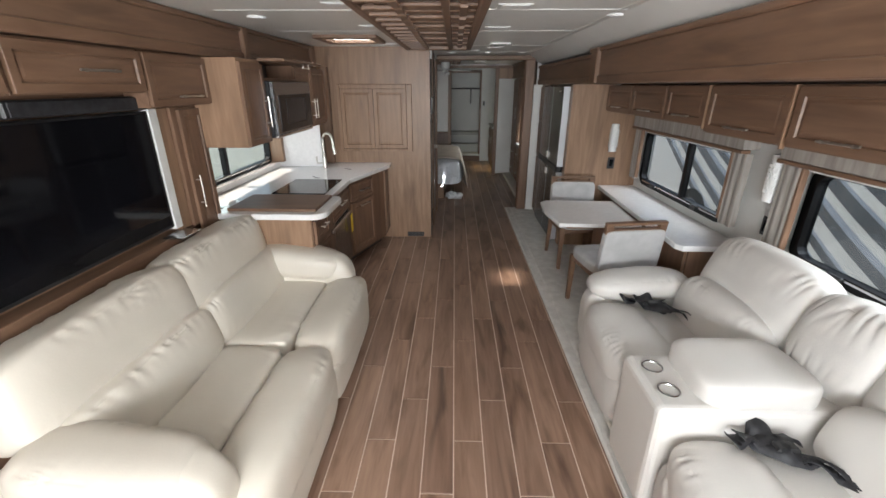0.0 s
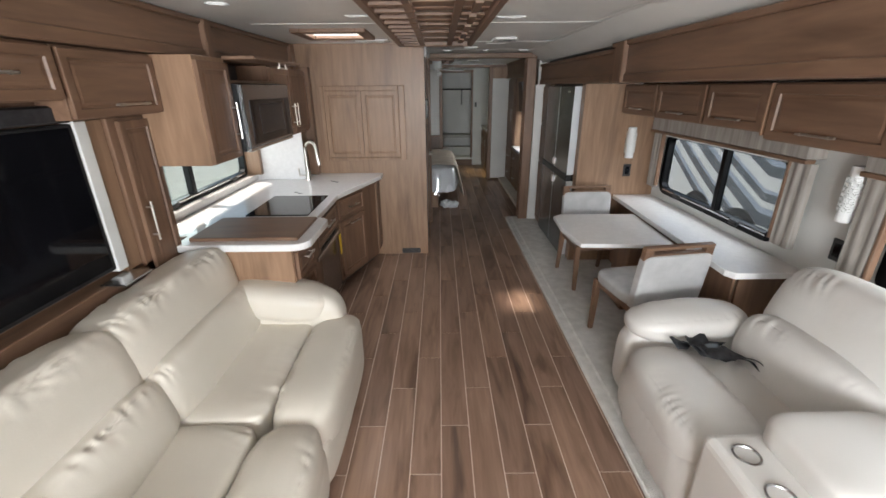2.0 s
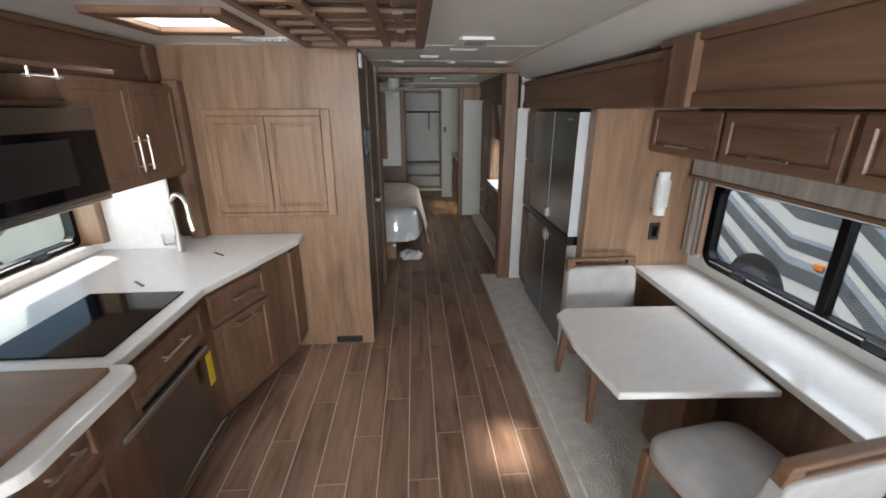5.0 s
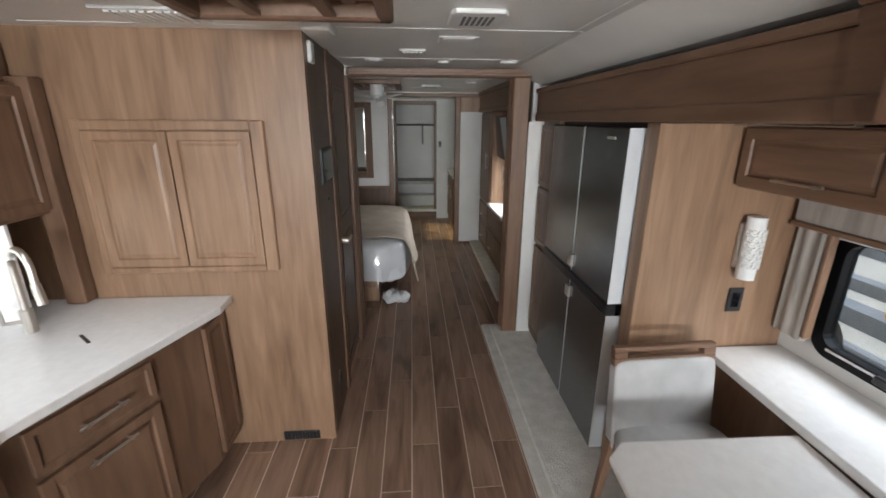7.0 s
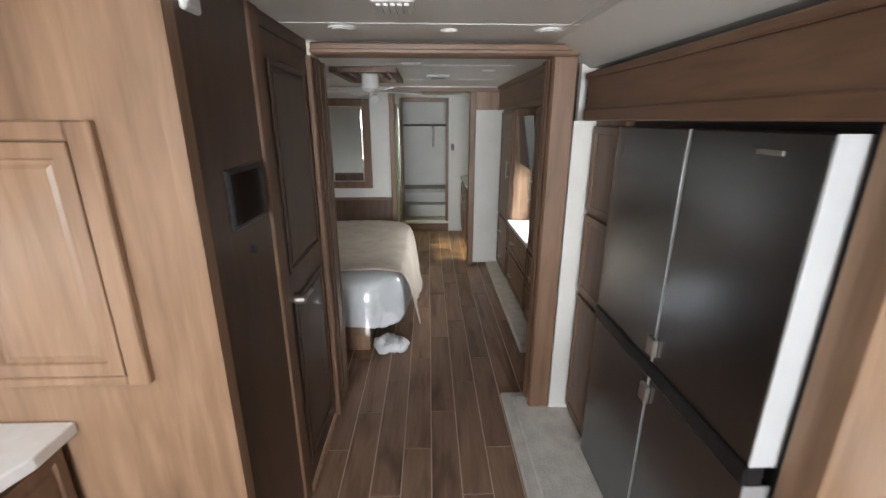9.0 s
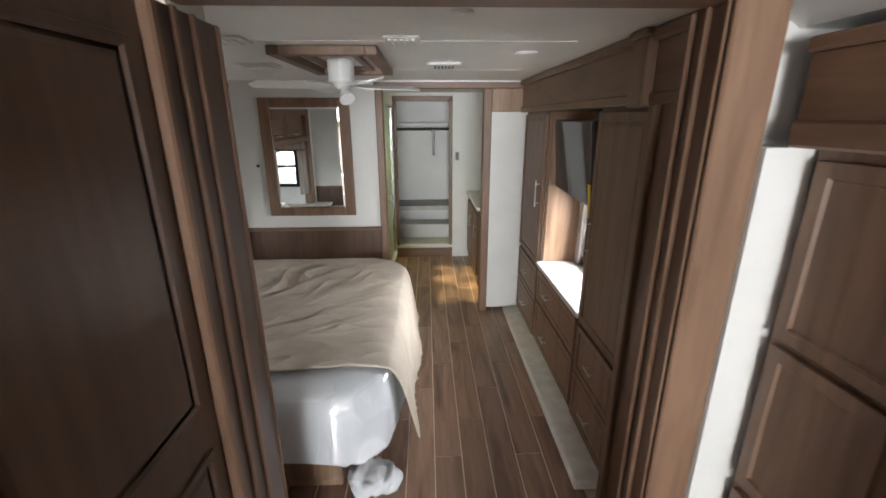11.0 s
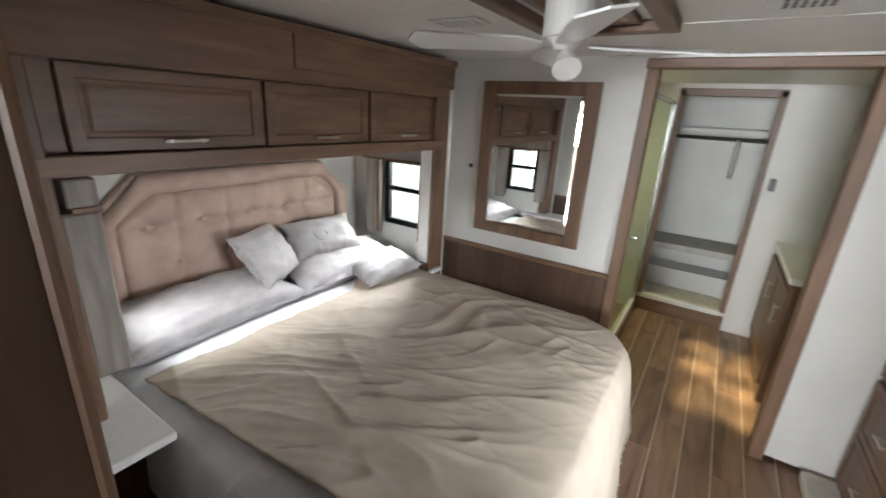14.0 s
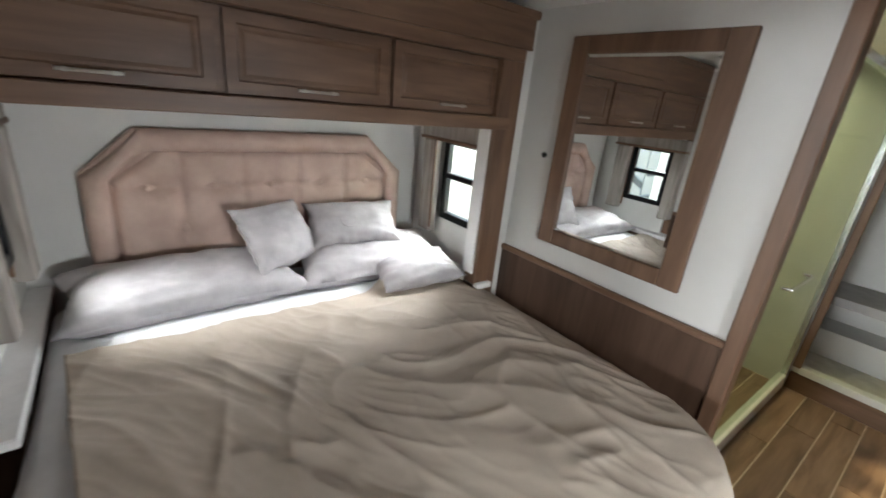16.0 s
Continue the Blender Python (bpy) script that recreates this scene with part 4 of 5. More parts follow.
# ---- windows ----
def slide_window(name, x, y0, y1, z0, z1, side, mid, label, glass=GLASS):
    """A black framed window with round corners, two panes and a latch; side +1 looks out towards +x."""
    w = thing(name, (x, (y0 + y1) / 2, z0), label, "window", kind="structure")
    bm = bmesh.new()
    t = 0.05

    def rounded(a0, a1, b0, b1, r):
        out = []
        for cx, cz, s in ((a1 - r, b1 - r, 0), (a0 + r, b1 - r, 1), (a0 + r, b0 + r, 2), (a1 - r, b0 + r, 3)):
            out += [(cx + r * math.cos((s + k / 5) * math.pi / 2), cz + r * math.sin((s + k / 5) * math.pi / 2)) for k in range(6)]
        return out
    o, i = rounded(y0 - 0.02, y1 + 0.02, z0 - 0.02, z1 + 0.02, 0.09), rounded(y0 + t - 0.02, y1 - t + 0.02, z0 + t - 0.02, z1 - t + 0.02, 0.06)
    for xa, xb in ((x - side * 0.035, x + side * 0.02),):
        va = [[bm.verts.new((xx, a, b)) for a, b in ring] for xx in (xa, xb) for ring in (o, i)]
        n = len(o)
        for k in range(n):
            j = (k + 1) % n
            bm.faces.new((va[0][k], va[0][j], va[1][j], va[1][k]))
            bm.faces.new((va[2][k], va[2][j], va[3][j], va[3][k]))
            bm.faces.new((va[0][k], va[0][j], va[2][j], va[2][k]))
            bm.faces.new((va[1][k], va[1][j], va[3][j], va[3][k]))
    part("window_frame", bm, RIM, w)
    if mid:
        box("mullion", (x - side * 0.03, mid - 0.025, z0 + 0.02), (x + side * 0.015, mid + 0.025, z1 - 0.02), RIM, w, 0.003)
    box("track", (x - side * 0.04, y0 + 0.06, z0 + 0.012), (x - side * 0.02, y1 - 0.06, z0 + 0.026), STEEL_EDGE, w, 0.002, "bright lower track")
    for a in (y0 + 0.3, y1 - 0.35):
        box("latch", (x - side * 0.055, a, z0 - 0.005), (x - side * 0.03, a + 0.09, z0 + 0.03), BLACK, w, 0.006)
    for a, b in ((y0 + 0.02, mid or y1 - 0.02), (mid, y1 - 0.02)) if mid else ((y0 + 0.02, y1 - 0.02),):
        p = box("pane", (x - 0.003, a, z0 + 0.01), (x + 0.003, b, z1 - 0.01), glass, w, 0)
        p.visible_shadow = False
    return w


slide_window("window_dinette", 1.945, 2.93, 4.32, 0.82, 1.32, 1, 3.54, "black framed sliding window over the counter")
slide_window("window_lounge", 1.945, 0.75, 2.28, 0.82, 1.32, 1, None, "black framed window behind the reclining sofa")
slide_window("window_kitchen", -1.965, 2.98, 4.50, 0.965, 1.42, -1, 3.62, "black framed sliding window over the worktop", CLEAR)


def valance(name, x, y0, y1, z0, z1, label):
    """A padded box valance with upright side pieces and a wood bead, round a window."""
    v = thing(name, (x, (y0 + y1) / 2, z1), label, "valance")
    box("top_board", (x - 0.11, y0, z1 - 0.055), (x, y1, z1 + 0.06), DRAPE, v, 0.006)
    box("bead", (x - 0.118, y0 - 0.005, z1 - 0.078), (x - 0.06, y1 + 0.005, z1 - 0.056), WOOD_H, v, 0.004, "brown wood bead")
    box("shade_roll", (x - 0.06, y0 + 0.12, z1 - 0.10), (x - 0.02, y1 - 0.12, z1 - 0.057), PLASTIC, v, 0.012, "cream rolled shade")
    for a, b in ((y0, y0 + 0.13), (y1 - 0.13, y1)):
        bm = bmesh.new()
        n = 14
        cols = []
        for k in range(n + 1):
            yy = a + (b - a) * k / n
            xx = x - 0.075 - 0.004 * math.sin(k / n * math.pi * 4)
            cols.append([bm.verts.new((xx, yy, z)) for z in (z0, z1 - 0.08)] + [bm.verts.new((x - 0.035, yy, z)) for z in (z0, z1 - 0.08)])
        for p, q2 in zip(cols, cols[1:]):
            bm.faces.new((p[0], q2[0], q2[1], p[1]))
            bm.faces.new((p[2], q2[2], q2[3], p[3]))
            bm.faces.new((p[0], q2[0], q2[2], p[2]))
            bm.faces.new((p[1], q2[1], q2[3], p[3]))
        bm.faces.new((cols[0][0], cols[0][1], cols[0][3], cols[0][2]))
        bm.faces.new((cols[-1][0], cols[-1][1], cols[-1][3], cols[-1][2]))
        part("side_drape", bm, DRAPE, v, "grey striped pleated side drape")
    for a in (y0 + 0.135, y1 - 0.155):
        box("side_bead", (x - 0.08, a, z0 + 0.02), (x - 0.045, a + 0.02, z1 - 0.08), WOOD_V, v, 0.004)
    return v


valance("window_valance", 1.928, 2.75, 4.46, 0.84, 1.40, "grey striped valance and drapes with brown wood beads")
valance("window_valance", 1.928, 0.55, 2.44, 0.84, 1.40, "grey striped valance and drapes with brown wood beads")


def sconce(x, y, z, face):
    s = thing("wall_sconce", (x, y, z), "white tube wall sconce with a pierced band", "wall lamp", "wall sconces")
    d = place(face, x, y, z)
    bm = box_bm((-0.03, -0.02, -0.10), (0.03, 0, 0.10), 0.004)
    bmesh.ops.transform(bm, matrix=d, verts=bm.verts)
    part("back_plate", bm, NICKEL, s, "nickel back plate")
    bm = tube_bm([(0, -0.055, -0.135), (0, -0.055, 0.135)], 0.036, 20)
    bmesh.ops.transform(bm, matrix=d, verts=bm.verts)
    part("shade", bm, FROST, s, "frosted white tube shade", smooth=False)
    ring = [(0.0112 * math.cos(a), 0.0112 * math.sin(a)) for a in [math.pi * j / 6 for j in range(12)]]
    for row in range(7):
        for k in range(5):
            a = math.pi * (0.12 + 0.76 * (k + 0.5 * (row % 2)) / 4.5)
            c = Vector((-0.041 * math.cos(a), -0.055 - 0.041 * math.sin(a), -0.073 + row * 0.0245))
            rot = Vector((-math.cos(a), -math.sin(a), 0)).to_track_quat("Z", "Y").to_matrix()
            bm = bmesh.new()
            pts = [rot @ Vector((u, v, 0)) + c for u, v in ring]
            n3 = rot @ Vector((0, 0, 1))
            rows = [[bm.verts.new(c + (p - c) * f + n3 * e) for p in pts] for f, e in ((1.0, -0.004), (1.0, 0.002), (0.66, 0.002), (0.66, -0.004))]
            for i in range(4):
                for j in range(12):
                    bm.faces.new((rows[i][j], rows[i][(j + 1) % 12], rows[(i + 1) % 4][(j + 1) % 12], rows[(i + 1) % 4][j]))
            bmesh.ops.transform(bm, matrix=d, verts=bm.verts)
            part("ring", bm, PLASTIC, s)
    return s


sconce(1.63, 4.485, 1.23, "-y")
sconce(1.928, 2.50, 1.22, "-x")


def outlet(x, y, z, face):
    o = thing("wall_outlet", (x, y, z), "black wall outlet plate", "outlet", "outlets")
    d = place(face, x, y, z)
    bm = box_bm((-0.036, -0.008, -0.058), (0.036, 0, 0.058), 0.003)
    bmesh.ops.transform(bm, matrix=d, verts=bm.verts)
    part("plate", bm, BLACK, o)
    bm = box_bm((-0.018, -0.0105, -0.035), (0.018, -0.008, 0.035), 0.001)
    bmesh.ops.transform(bm, matrix=d, verts=bm.verts)
    part("socket", bm, SCREEN, o)


outlet(1.655, 4.485, 0.97, "-y")
outlet(1.93, 2.53, 0.92, "-x")

# ---- ceiling things ----
lt = thing("ceiling_lattice", (-0.12, 2.9, 2.0), "brown wood lattice frame hung under the ceiling", "ceiling lattice")
LX0, LX1, LY0, LY1, LZ0, LZ1 = -0.435, 0.160, 1.15, 4.28, 2.02, 2.085
for lo, hi in (((LX0, LY0, LZ0), (LX0 + 0.045, LY1, LZ1)), ((LX1 - 0.045, LY0, LZ0), (LX1, LY1, LZ1)), ((LX0, LY0, LZ0), (LX1, LY0 + 0.045, LZ1)), ((LX0, LY1 - 0.045, LZ0), (LX1, LY1, LZ1))):
    box("frame_rail", lo, hi, WOOD_H, lt, 0.008)
box("backing", (LX0 + 0.02, LY0 + 0.02, LZ1), (LX1 - 0.02, LY1 - 0.02, 2.099), CEIL, lt, 0)
# two long slats, broad cross slats woven over them, and staggered short ones in the side bays
for x in (-0.258, -0.045):
    box("long_slat", (x, LY0 + 0.04, LZ0 + 0.006), (x + 0.038, LY1 - 0.04, LZ0 + 0.022), WOOD_H, lt, 0.003)
y = LY1 - 0.15
while y > LY0 + 0.25:
    box("cross_slat", (LX0 + 0.04, y - 0.075, LZ0 + 0.024), (LX1 - 0.04, y + 0.0, LZ0 + 0.040), WOOD_X, lt, 0.003)
    box("cross_slat", (LX0 + 0.04, y - 0.22, LZ0 + 0.024), (LX1 - 0.04, y - 0.11, LZ0 + 0.040), WOOD_X, lt, 0.003)
    box("short_slat", (LX0 + 0.04, y - 0.10, LZ0 + 0.004), (-0.215, y - 0.065, LZ0 + 0.020), WOOD_X, lt, 0.002)
    box("short_slat", (LX0 + 0.04, y - 0.275, LZ0 + 0.004), (-0.215, y - 0.235, LZ0 + 0.020), WOOD_X, lt, 0.002)
    box("short_slat", (LX0 + 0.10, y - 0.29, LZ0 + 0.022), (LX0 + 0.135, y - 0.05, LZ0 + 0.038), WOOD_H, lt, 0.002)
    box("short_slat", (LX1 - 0.125, y - 0.29, LZ0 + 0.006), (LX1 - 0.09, y - 0.05, LZ0 + 0.022), WOOD_H, lt, 0.002)
    y -= 0.35

# Out of view; the pane is added to dapple sunlight on the bath floor.
sk = thing("shower_skylight", (-0.72, 9.78, 2.16), "unseen skylight pane over the shower, mottled to dapple the sunlight", "skylight")
box("pane", (-1.02, 9.23, 2.17), (-0.43, 10.32, 2.174), DOME, sk, 0)
box("curb", (-1.04, 9.22, 2.161), (-1.0, 10.33, 2.185), PLASTIC, sk, 0.002)
box("curb", (-0.45, 9.22, 2.161), (-0.41, 10.33, 2.185), PLASTIC, sk, 0.002)
hf = thing("roof_hatch", (-0.88, 4.03, 2.08), "brown framed roof hatch open to daylight", "roof hatch")
bm = bmesh.new()
for lo, hi in (((-1.14, 3.78, 2.072), (-1.07, 4.28, 2.104)), ((-0.69, 3.78, 2.072), (-0.62, 4.28, 2.104)), ((-1.07, 3.78, 2.072), (-0.69, 3.86, 2.104)), ((-1.07, 4.20, 2.072), (-0.69, 4.28, 2.104))):
    box_bm(lo, hi, 0.006, bm=bm)
part("frame", bm, WOOD_X, hf)
bm = bmesh.new()
for lo, hi in (((-1.09, 3.84, 2.162), (-1.07, 4.22, 2.30)), ((-0.69, 3.84, 2.162), (-0.67, 4.22, 2.30)), ((-1.07, 3.84, 2.162), (-0.69, 3.86, 2.30)), ((-1.07, 4.20, 2.162), (-0.69, 4.22, 2.30))):
    box_bm(lo, hi, 0, bm=bm)
part("curb", bm, PLASTIC, hf, "white curb round the opening")


def air_vent(x, y, w, h, z=2.1, label="white rounded ceiling air vent with a pierced grille"):
    v = thing("ceiling_vent", (x, y, z), label, "ceiling vent", "ceiling vents")
    prism("frame", [(x + w / 2 * s, y + h / 2 * t) for s, t in ((-0.85, -1), (0.85, -1), (1, -0.7), (1, 0.7), (0.85, 1), (-0.85, 1), (-1, 0.7), (-1, -0.7))], z - 0.018, z - 0.001, PLASTIC, v, 0.005)
    for k in range(6):
        for j in range(4):
            a, b = x + w * 0.6 * ((k + 0.5) / 6 - 0.5), y + h * 0.6 * ((j + 0.5) / 4 - 0.5)
            box("opening", (a - w * 0.03, b - h * 0.05, z - 0.0195), (a + w * 0.03, b + h * 0.05, z - 0.0175), BLACK, v, 0)


air_vent(0.45, 4.52, 0.20, 0.24)
air_vent(0.42, 7.66, 0.20, 0.24)


def register(x, y, w, h, n, label):
    v = thing("ceiling_register", (x, y, 2.1), label, "ceiling vent", "ceiling registers")
    box("frame", (x - w / 2, y - h / 2, 2.090), (x + w / 2, y + h / 2, 2.0995), PLASTIC, v, 0.003)
    for k in range(n):
        b = x - w * 0.4 + w * 0.8 * (k + 0.5) / n
        box("slat", (b - w * 0.28 / n, y - h * 0.38, 2.083), (b + w * 0.28 / n, y + h * 0.38, 2.0905), PLASTIC, v, 0.001)


register(-0.70, 4.58, 0.32, 0.20, 9, "white slatted ceiling register beside the hatch")
register(0.22, 5.35, 0.14, 0.16, 5, "white slatted ceiling register in the corridor")
register(0.22, 6.86, 0.14, 0.16, 5, "white slatted ceiling register in the bedroom")
register(-0.52, 6.87, 0.26, 0.14, 6, "white slatted ceiling register over the bed")
register(-0.65, 7.68, 0.22, 0.12, 6, "white slatted ceiling register over the bed")
for x, y in ((0.32, 2.52), (0.31, 3.37), (0.43, 4.47 + 0.5), (-0.56, 2.46), (-0.55, 3.30)):
    sl = thing("ceiling_panel_light", (x, y, 2.1), "square white ceiling light, switched off", "ceiling light", "square ceiling lights")
    box("frame", (x - 0.09, y - 0.075, 2.0945), (x + 0.09, y + 0.075, 2.0995), PLASTIC, sl, 0.002)
    box("diffuser", (x - 0.07, y - 0.055, 2.0925), (x + 0.07, y + 0.055, 2.0948), FROST, sl, 0.002)
for x, y in ((-1.17, 2.85), (0.94, 3.0 - 0.2), (-0.02, 5.70), (0.42, 5.74), (0.84, 5.72), (-1.0, 1.6), (0.8, 1.6), (0.8, 7.2), (-0.9, 7.2), (0.42, 6.4)):
    pl = thing("downlight", (x, y, 2.1), "flat round white ceiling downlight, switched off", "ceiling light", "downlights")
    bm = tube_bm([(x, y, 2.091), (x, y, 2.0995)], 0.055 if x != 0.42 else 0.035, 24)
    part("ring", bm, PLASTIC, pl)
    part("lens", tube_bm([(x, y, 2.088), (x, y, 2.0915)], 0.040 if x != 0.42 else 0.024, 20), FROST, pl)
sm = thing("smoke_detector", (-0.15, 4.70, 2.08), "small white box detector on the ceiling", "detector")
box("body", (-0.21, 4.63, 2.065), (-0.09, 4.76, 2.0995), PLASTIC, sm, 0.012, seg=2)

# ---- bedroom: slide with bed ----
FX = -1.30
bh = thing("bed_overhead", (FX, 7.5, 1.5), "dark brown wood overhead cabinet bridge above the bed", "overhead cabinet")
box("fascia", (FX - 0.05, 6.36, 1.845), (FX, 8.655, 2.075), WOOD_H, bh, 0.003)
box("fascia_upper", (FX - 0.04, 7.40, 1.90), (FX + 0.014, 8.68, 2.07), WOOD_H, bh, 0.003)
box("crown", (FX - 0.03, 6.36, 2.04), (FX + 0.022, 8.70, 2.078), WOOD_H, bh, 0.006)
box("valance_rail", (FX - 0.05, 6.50, 1.512), (FX + 0.004, 8.60, 1.575), WOOD_H, bh, 0.004)
box("body", (-2.13, 6.40, 1.515), (FX - 0.055, 8.615, 2.06), WOOD_H, bh, 0.002)
for y0, y1 in ((6.60, 7.25), (7.275, 7.89), (7.915, 8.53)):
    cabinet_front(bh, "+x", FX - 0.053, y0, 1.580, y1 - y0, 0.26, WOOD_H, handle=((y1 - y0) * 0.5, 0.03, 0.15, False), rail=0.06)
for y0, y1 in ((6.375, 6.53), (8.50, 8.655)):
    box("post", (FX - 0.10, y0, 0.655 if y0 < 7 else 0.0), (FX + 0.002, y1, 1.845), WOOD_V, bh, 0.006)
box("post_edge", (FX - 0.104, 8.488, 0.70), (FX - 0.02, 8.499, 1.51), PLASTIC, bh, 0.002, "white inner edge strip")

for y0, y1 in ((6.375, 6.64), (8.50, 8.615)):
    ns = thing("nightstand", (-1.5, y0, 0), "white topped dark wood nightstand beside the bed", "nightstand", "nightstands")
    box("top", (-2.14, y0, 0.615), (-1.06 if y0 < 7 else -1.27, y1, 0.65), QUARTZ, ns, 0.006)
    box("body", (-2.14, y0 + 0.02, 0.0), (-1.30, y1 - 0.015, 0.615), DARKWOOD, ns, 0.003)

for y, fy in ((8.62, 1), (6.55, -1)):
    w = thing("window_bed_end", (-1.63, y, 0.92), "small black framed two-sash window beside the bed", "window", kind="structure")
    yi = y - 0.012 * fy
    bm = bmesh.new()
    for lo, hi in (((-1.82, yi - 0.014, 0.90), (-1.775, yi + 0.03, 1.42)), ((-1.485, yi - 0.014, 0.90), (-1.44, yi + 0.03, 1.42)), ((-1.775, yi - 0.014, 0.90), (-1.485, yi + 0.03, 0.945)), ((-1.775, yi - 0.014, 1.375), (-1.485, yi + 0.03, 1.42)), ((-1.775, yi - 0.014, 1.165), (-1.485, yi + 0.03, 1.20))):
        box_bm(lo, hi, 0.004, bm=bm)
    part("window_frame", bm, RIM, w)
    for z0, z1 in ((0.945, 1.165), (1.20, 1.375)):
        p = box("pane", (-1.776, yi + 0.006, z0), (-1.484, yi + 0.010, z1), CLEAR, w, 0)
        p.visible_shadow = False
    va = thing("window_drape_set", (-1.63, y, 0.9), "pale drape boards with thin wood beads round the window", "valance", "bed window drapes")
    ya, yb = (y - 0.09, y - 0.03) if fy > 0 else (y + 0.02, y + 0.09)
    box("top_board", (-1.98, ya if fy > 0 else 6.556, 1.41), (-1.33, yb, 1.50), DRAPE, va, 0.005)
    box("bead", (-1.99, ya - 0.006, 1.392), (-1.325, yb + 0.006, 1.412), WOOD_X, va, 0.004)
    for x0, x1 in ((-1.96, -1.835), (-1.43, -1.335)):
        box("side_board", (x0, ya if fy > 0 or x0 < -1.5 else 6.535, 0.80), (x1, yb, 1.392), DRAPE, va, 0.008)
        box("side_bead", (x1 - 0.005 if x0 < -1.5 else x0 - 0.012, ya - 0.004, 0.83), (x1 + 0.012 if x0 < -1.5 else x0 + 0.005, ya + 0.01, 1.392), WOOD_V, va, 0.003)

# headboard
hb = thing("headboard", (-2.1, 7.6, 0.6), "tufted rose velvet headboard with clipped corners", "headboard")
HY0, HY1, HZ0, HZ1 = 6.80, 8.42, 0.55, 1.375
prism("board", [(HY0, HZ0), (HY1, HZ0), (HY1, 1.17), (HY1 - 0.22, HZ1), (HY0 + 0.22, HZ1), (HY0, 1.17)], -2.145, -2.09, VELVET, hb, 0.01, "x")
rim = [(HY0 + 0.05, HZ0), (HY0 + 0.05, 1.15), (HY0 + 0.245, 1.325), (HY1 - 0.245, 1.325), (HY1 - 0.05, 1.15), (HY1 - 0.05, HZ0)]
bm = bmesh.new()
tube_bm([(-2.075, a, b) for a, b in rim], 0.052, 14, bm)
part("padded_rim", bm, VELVET, hb, smooth=True)
bm = bmesh.new()
ny, nz = 96, 48
y0, y1, z0, z1 = HY0 + 0.10, HY1 - 0.10, HZ0, 1.285
buttons = [(y0 + (y1 - y0) * (c + 0.5) / 5, b) for c in range(5) for b in (1.10,)] + [(y0 + (y1 - y0) * c / 5, 0.88) for c in range(1, 5)]
grid = []
for i in range(ny + 1):
    row = []
    for j in range(nz + 1):
        yy, zz = y0 + (y1 - y0) * i / ny, z0 + (z1 - z0) * j / nz
        clip = min(1.285, 1.13 + 0.75 * (min(yy - y0, y1 - yy)) + 0.0)
        zz = z0 + (clip - z0) * j / nz
        dd = min(math.hypot(yy - a, (zz - b)) for a, b in buttons)
        col = abs(((yy - y0) / (y1 - y0) * 5) % 1.0)
        fold = min(col, 1 - col) * (y1 - y0) / 5
        x = -2.055 - 0.035 * math.exp(-(dd / 0.045) ** 2) - 0.020 * math.exp(-(fold / 0.016) ** 2) - 0.020 * math.exp(-(abs(zz - 1.10) / 0.014) ** 2) * (1 if dd < 0.16 else 0.4)
        edge = min(i, ny - i, nz - j) / 4
        x -= 0.03 * max(0, 1 - edge) ** 2
        row.append(bm.verts.new((x, yy, zz)))
    grid.append(row)
for a, b in zip(grid, grid[1:]):
    for j in range(nz):
        bm.faces.new((a[j], b[j], b[j + 1], a[j + 1]))
part("tufted_panel", bm, VELVET, hb, smooth=True)
for a, b in buttons:
    part("button", puff_bm((0.012, 0.03, 0.03), (-2.08, a, b), n=3, wrinkle=0, power=2), VELVET, hb, smooth=True)

# bed
BX0, BX1, BY0, BY1, BT = -2.04, 0.10, 6.66, 8.49, 0.60
bed = thing("bed", (-1.0, 7.6, 0), "large bed with white sheet on a brown wood base", "bed")
box("base", (-2.0, 6.72, 0.0), (-0.14, 8.44, 0.33), PANEL, bed, 0.008, "brown wood bed base")
bm = puff_bm((BX1 - BX0 - 0.10, BY1 - BY0, 0.29), ((BX0 + BX1) / 2 - 0.04, (BY0 + BY1) / 2, 0.455), (0, 0, 0), 9, 40, 0.005, 3.0, 3)
part("mattress", bm, SHEET, bed, "white covered mattress", smooth=True)


def folds(x, y, seed=0.0):
    u, v = 0.82 * x + 0.57 * y, 0.82 * y - 0.57 * x
    bend = 0.25 * noise.noise(Vector((u * 1.1, v * 1.1, seed + 9)))
    p = Vector((u * 0.9, (v + bend) * 3.2, seed))
    ridge = 1 - abs(noise.noise(p)) * 2.4
    fine = 1 - abs(noise.noise(Vector((u * 2.0 + 3, (v + bend * 1.5) * 6.5, seed + 4)))) * 2.6
    here = 0.35 + 0.65 * max(0.0, min(1.0, noise.noise(Vector((x * 1.4, y * 1.4, seed + 2))) + 0.55))
    tiny = 1 - abs(noise.noise(Vector((u * 5 + 7, (v + bend * 2) * 13, seed + 6)))) * 2.6
    cross = 1 - abs(noise.noise(Vector((x * 2.6 + bend * 3, y * 4.4, seed + 11)))) * 3.0
    return here * (0.012 * max(0, ridge) ** 3 + 0.012 * max(0, fine) ** 3 + 0.005 * max(0, tiny) ** 2 + 0.010 * max(0, cross) ** 3) + 0.003 * noise.noise(Vector((x * 9, y * 9, seed)))


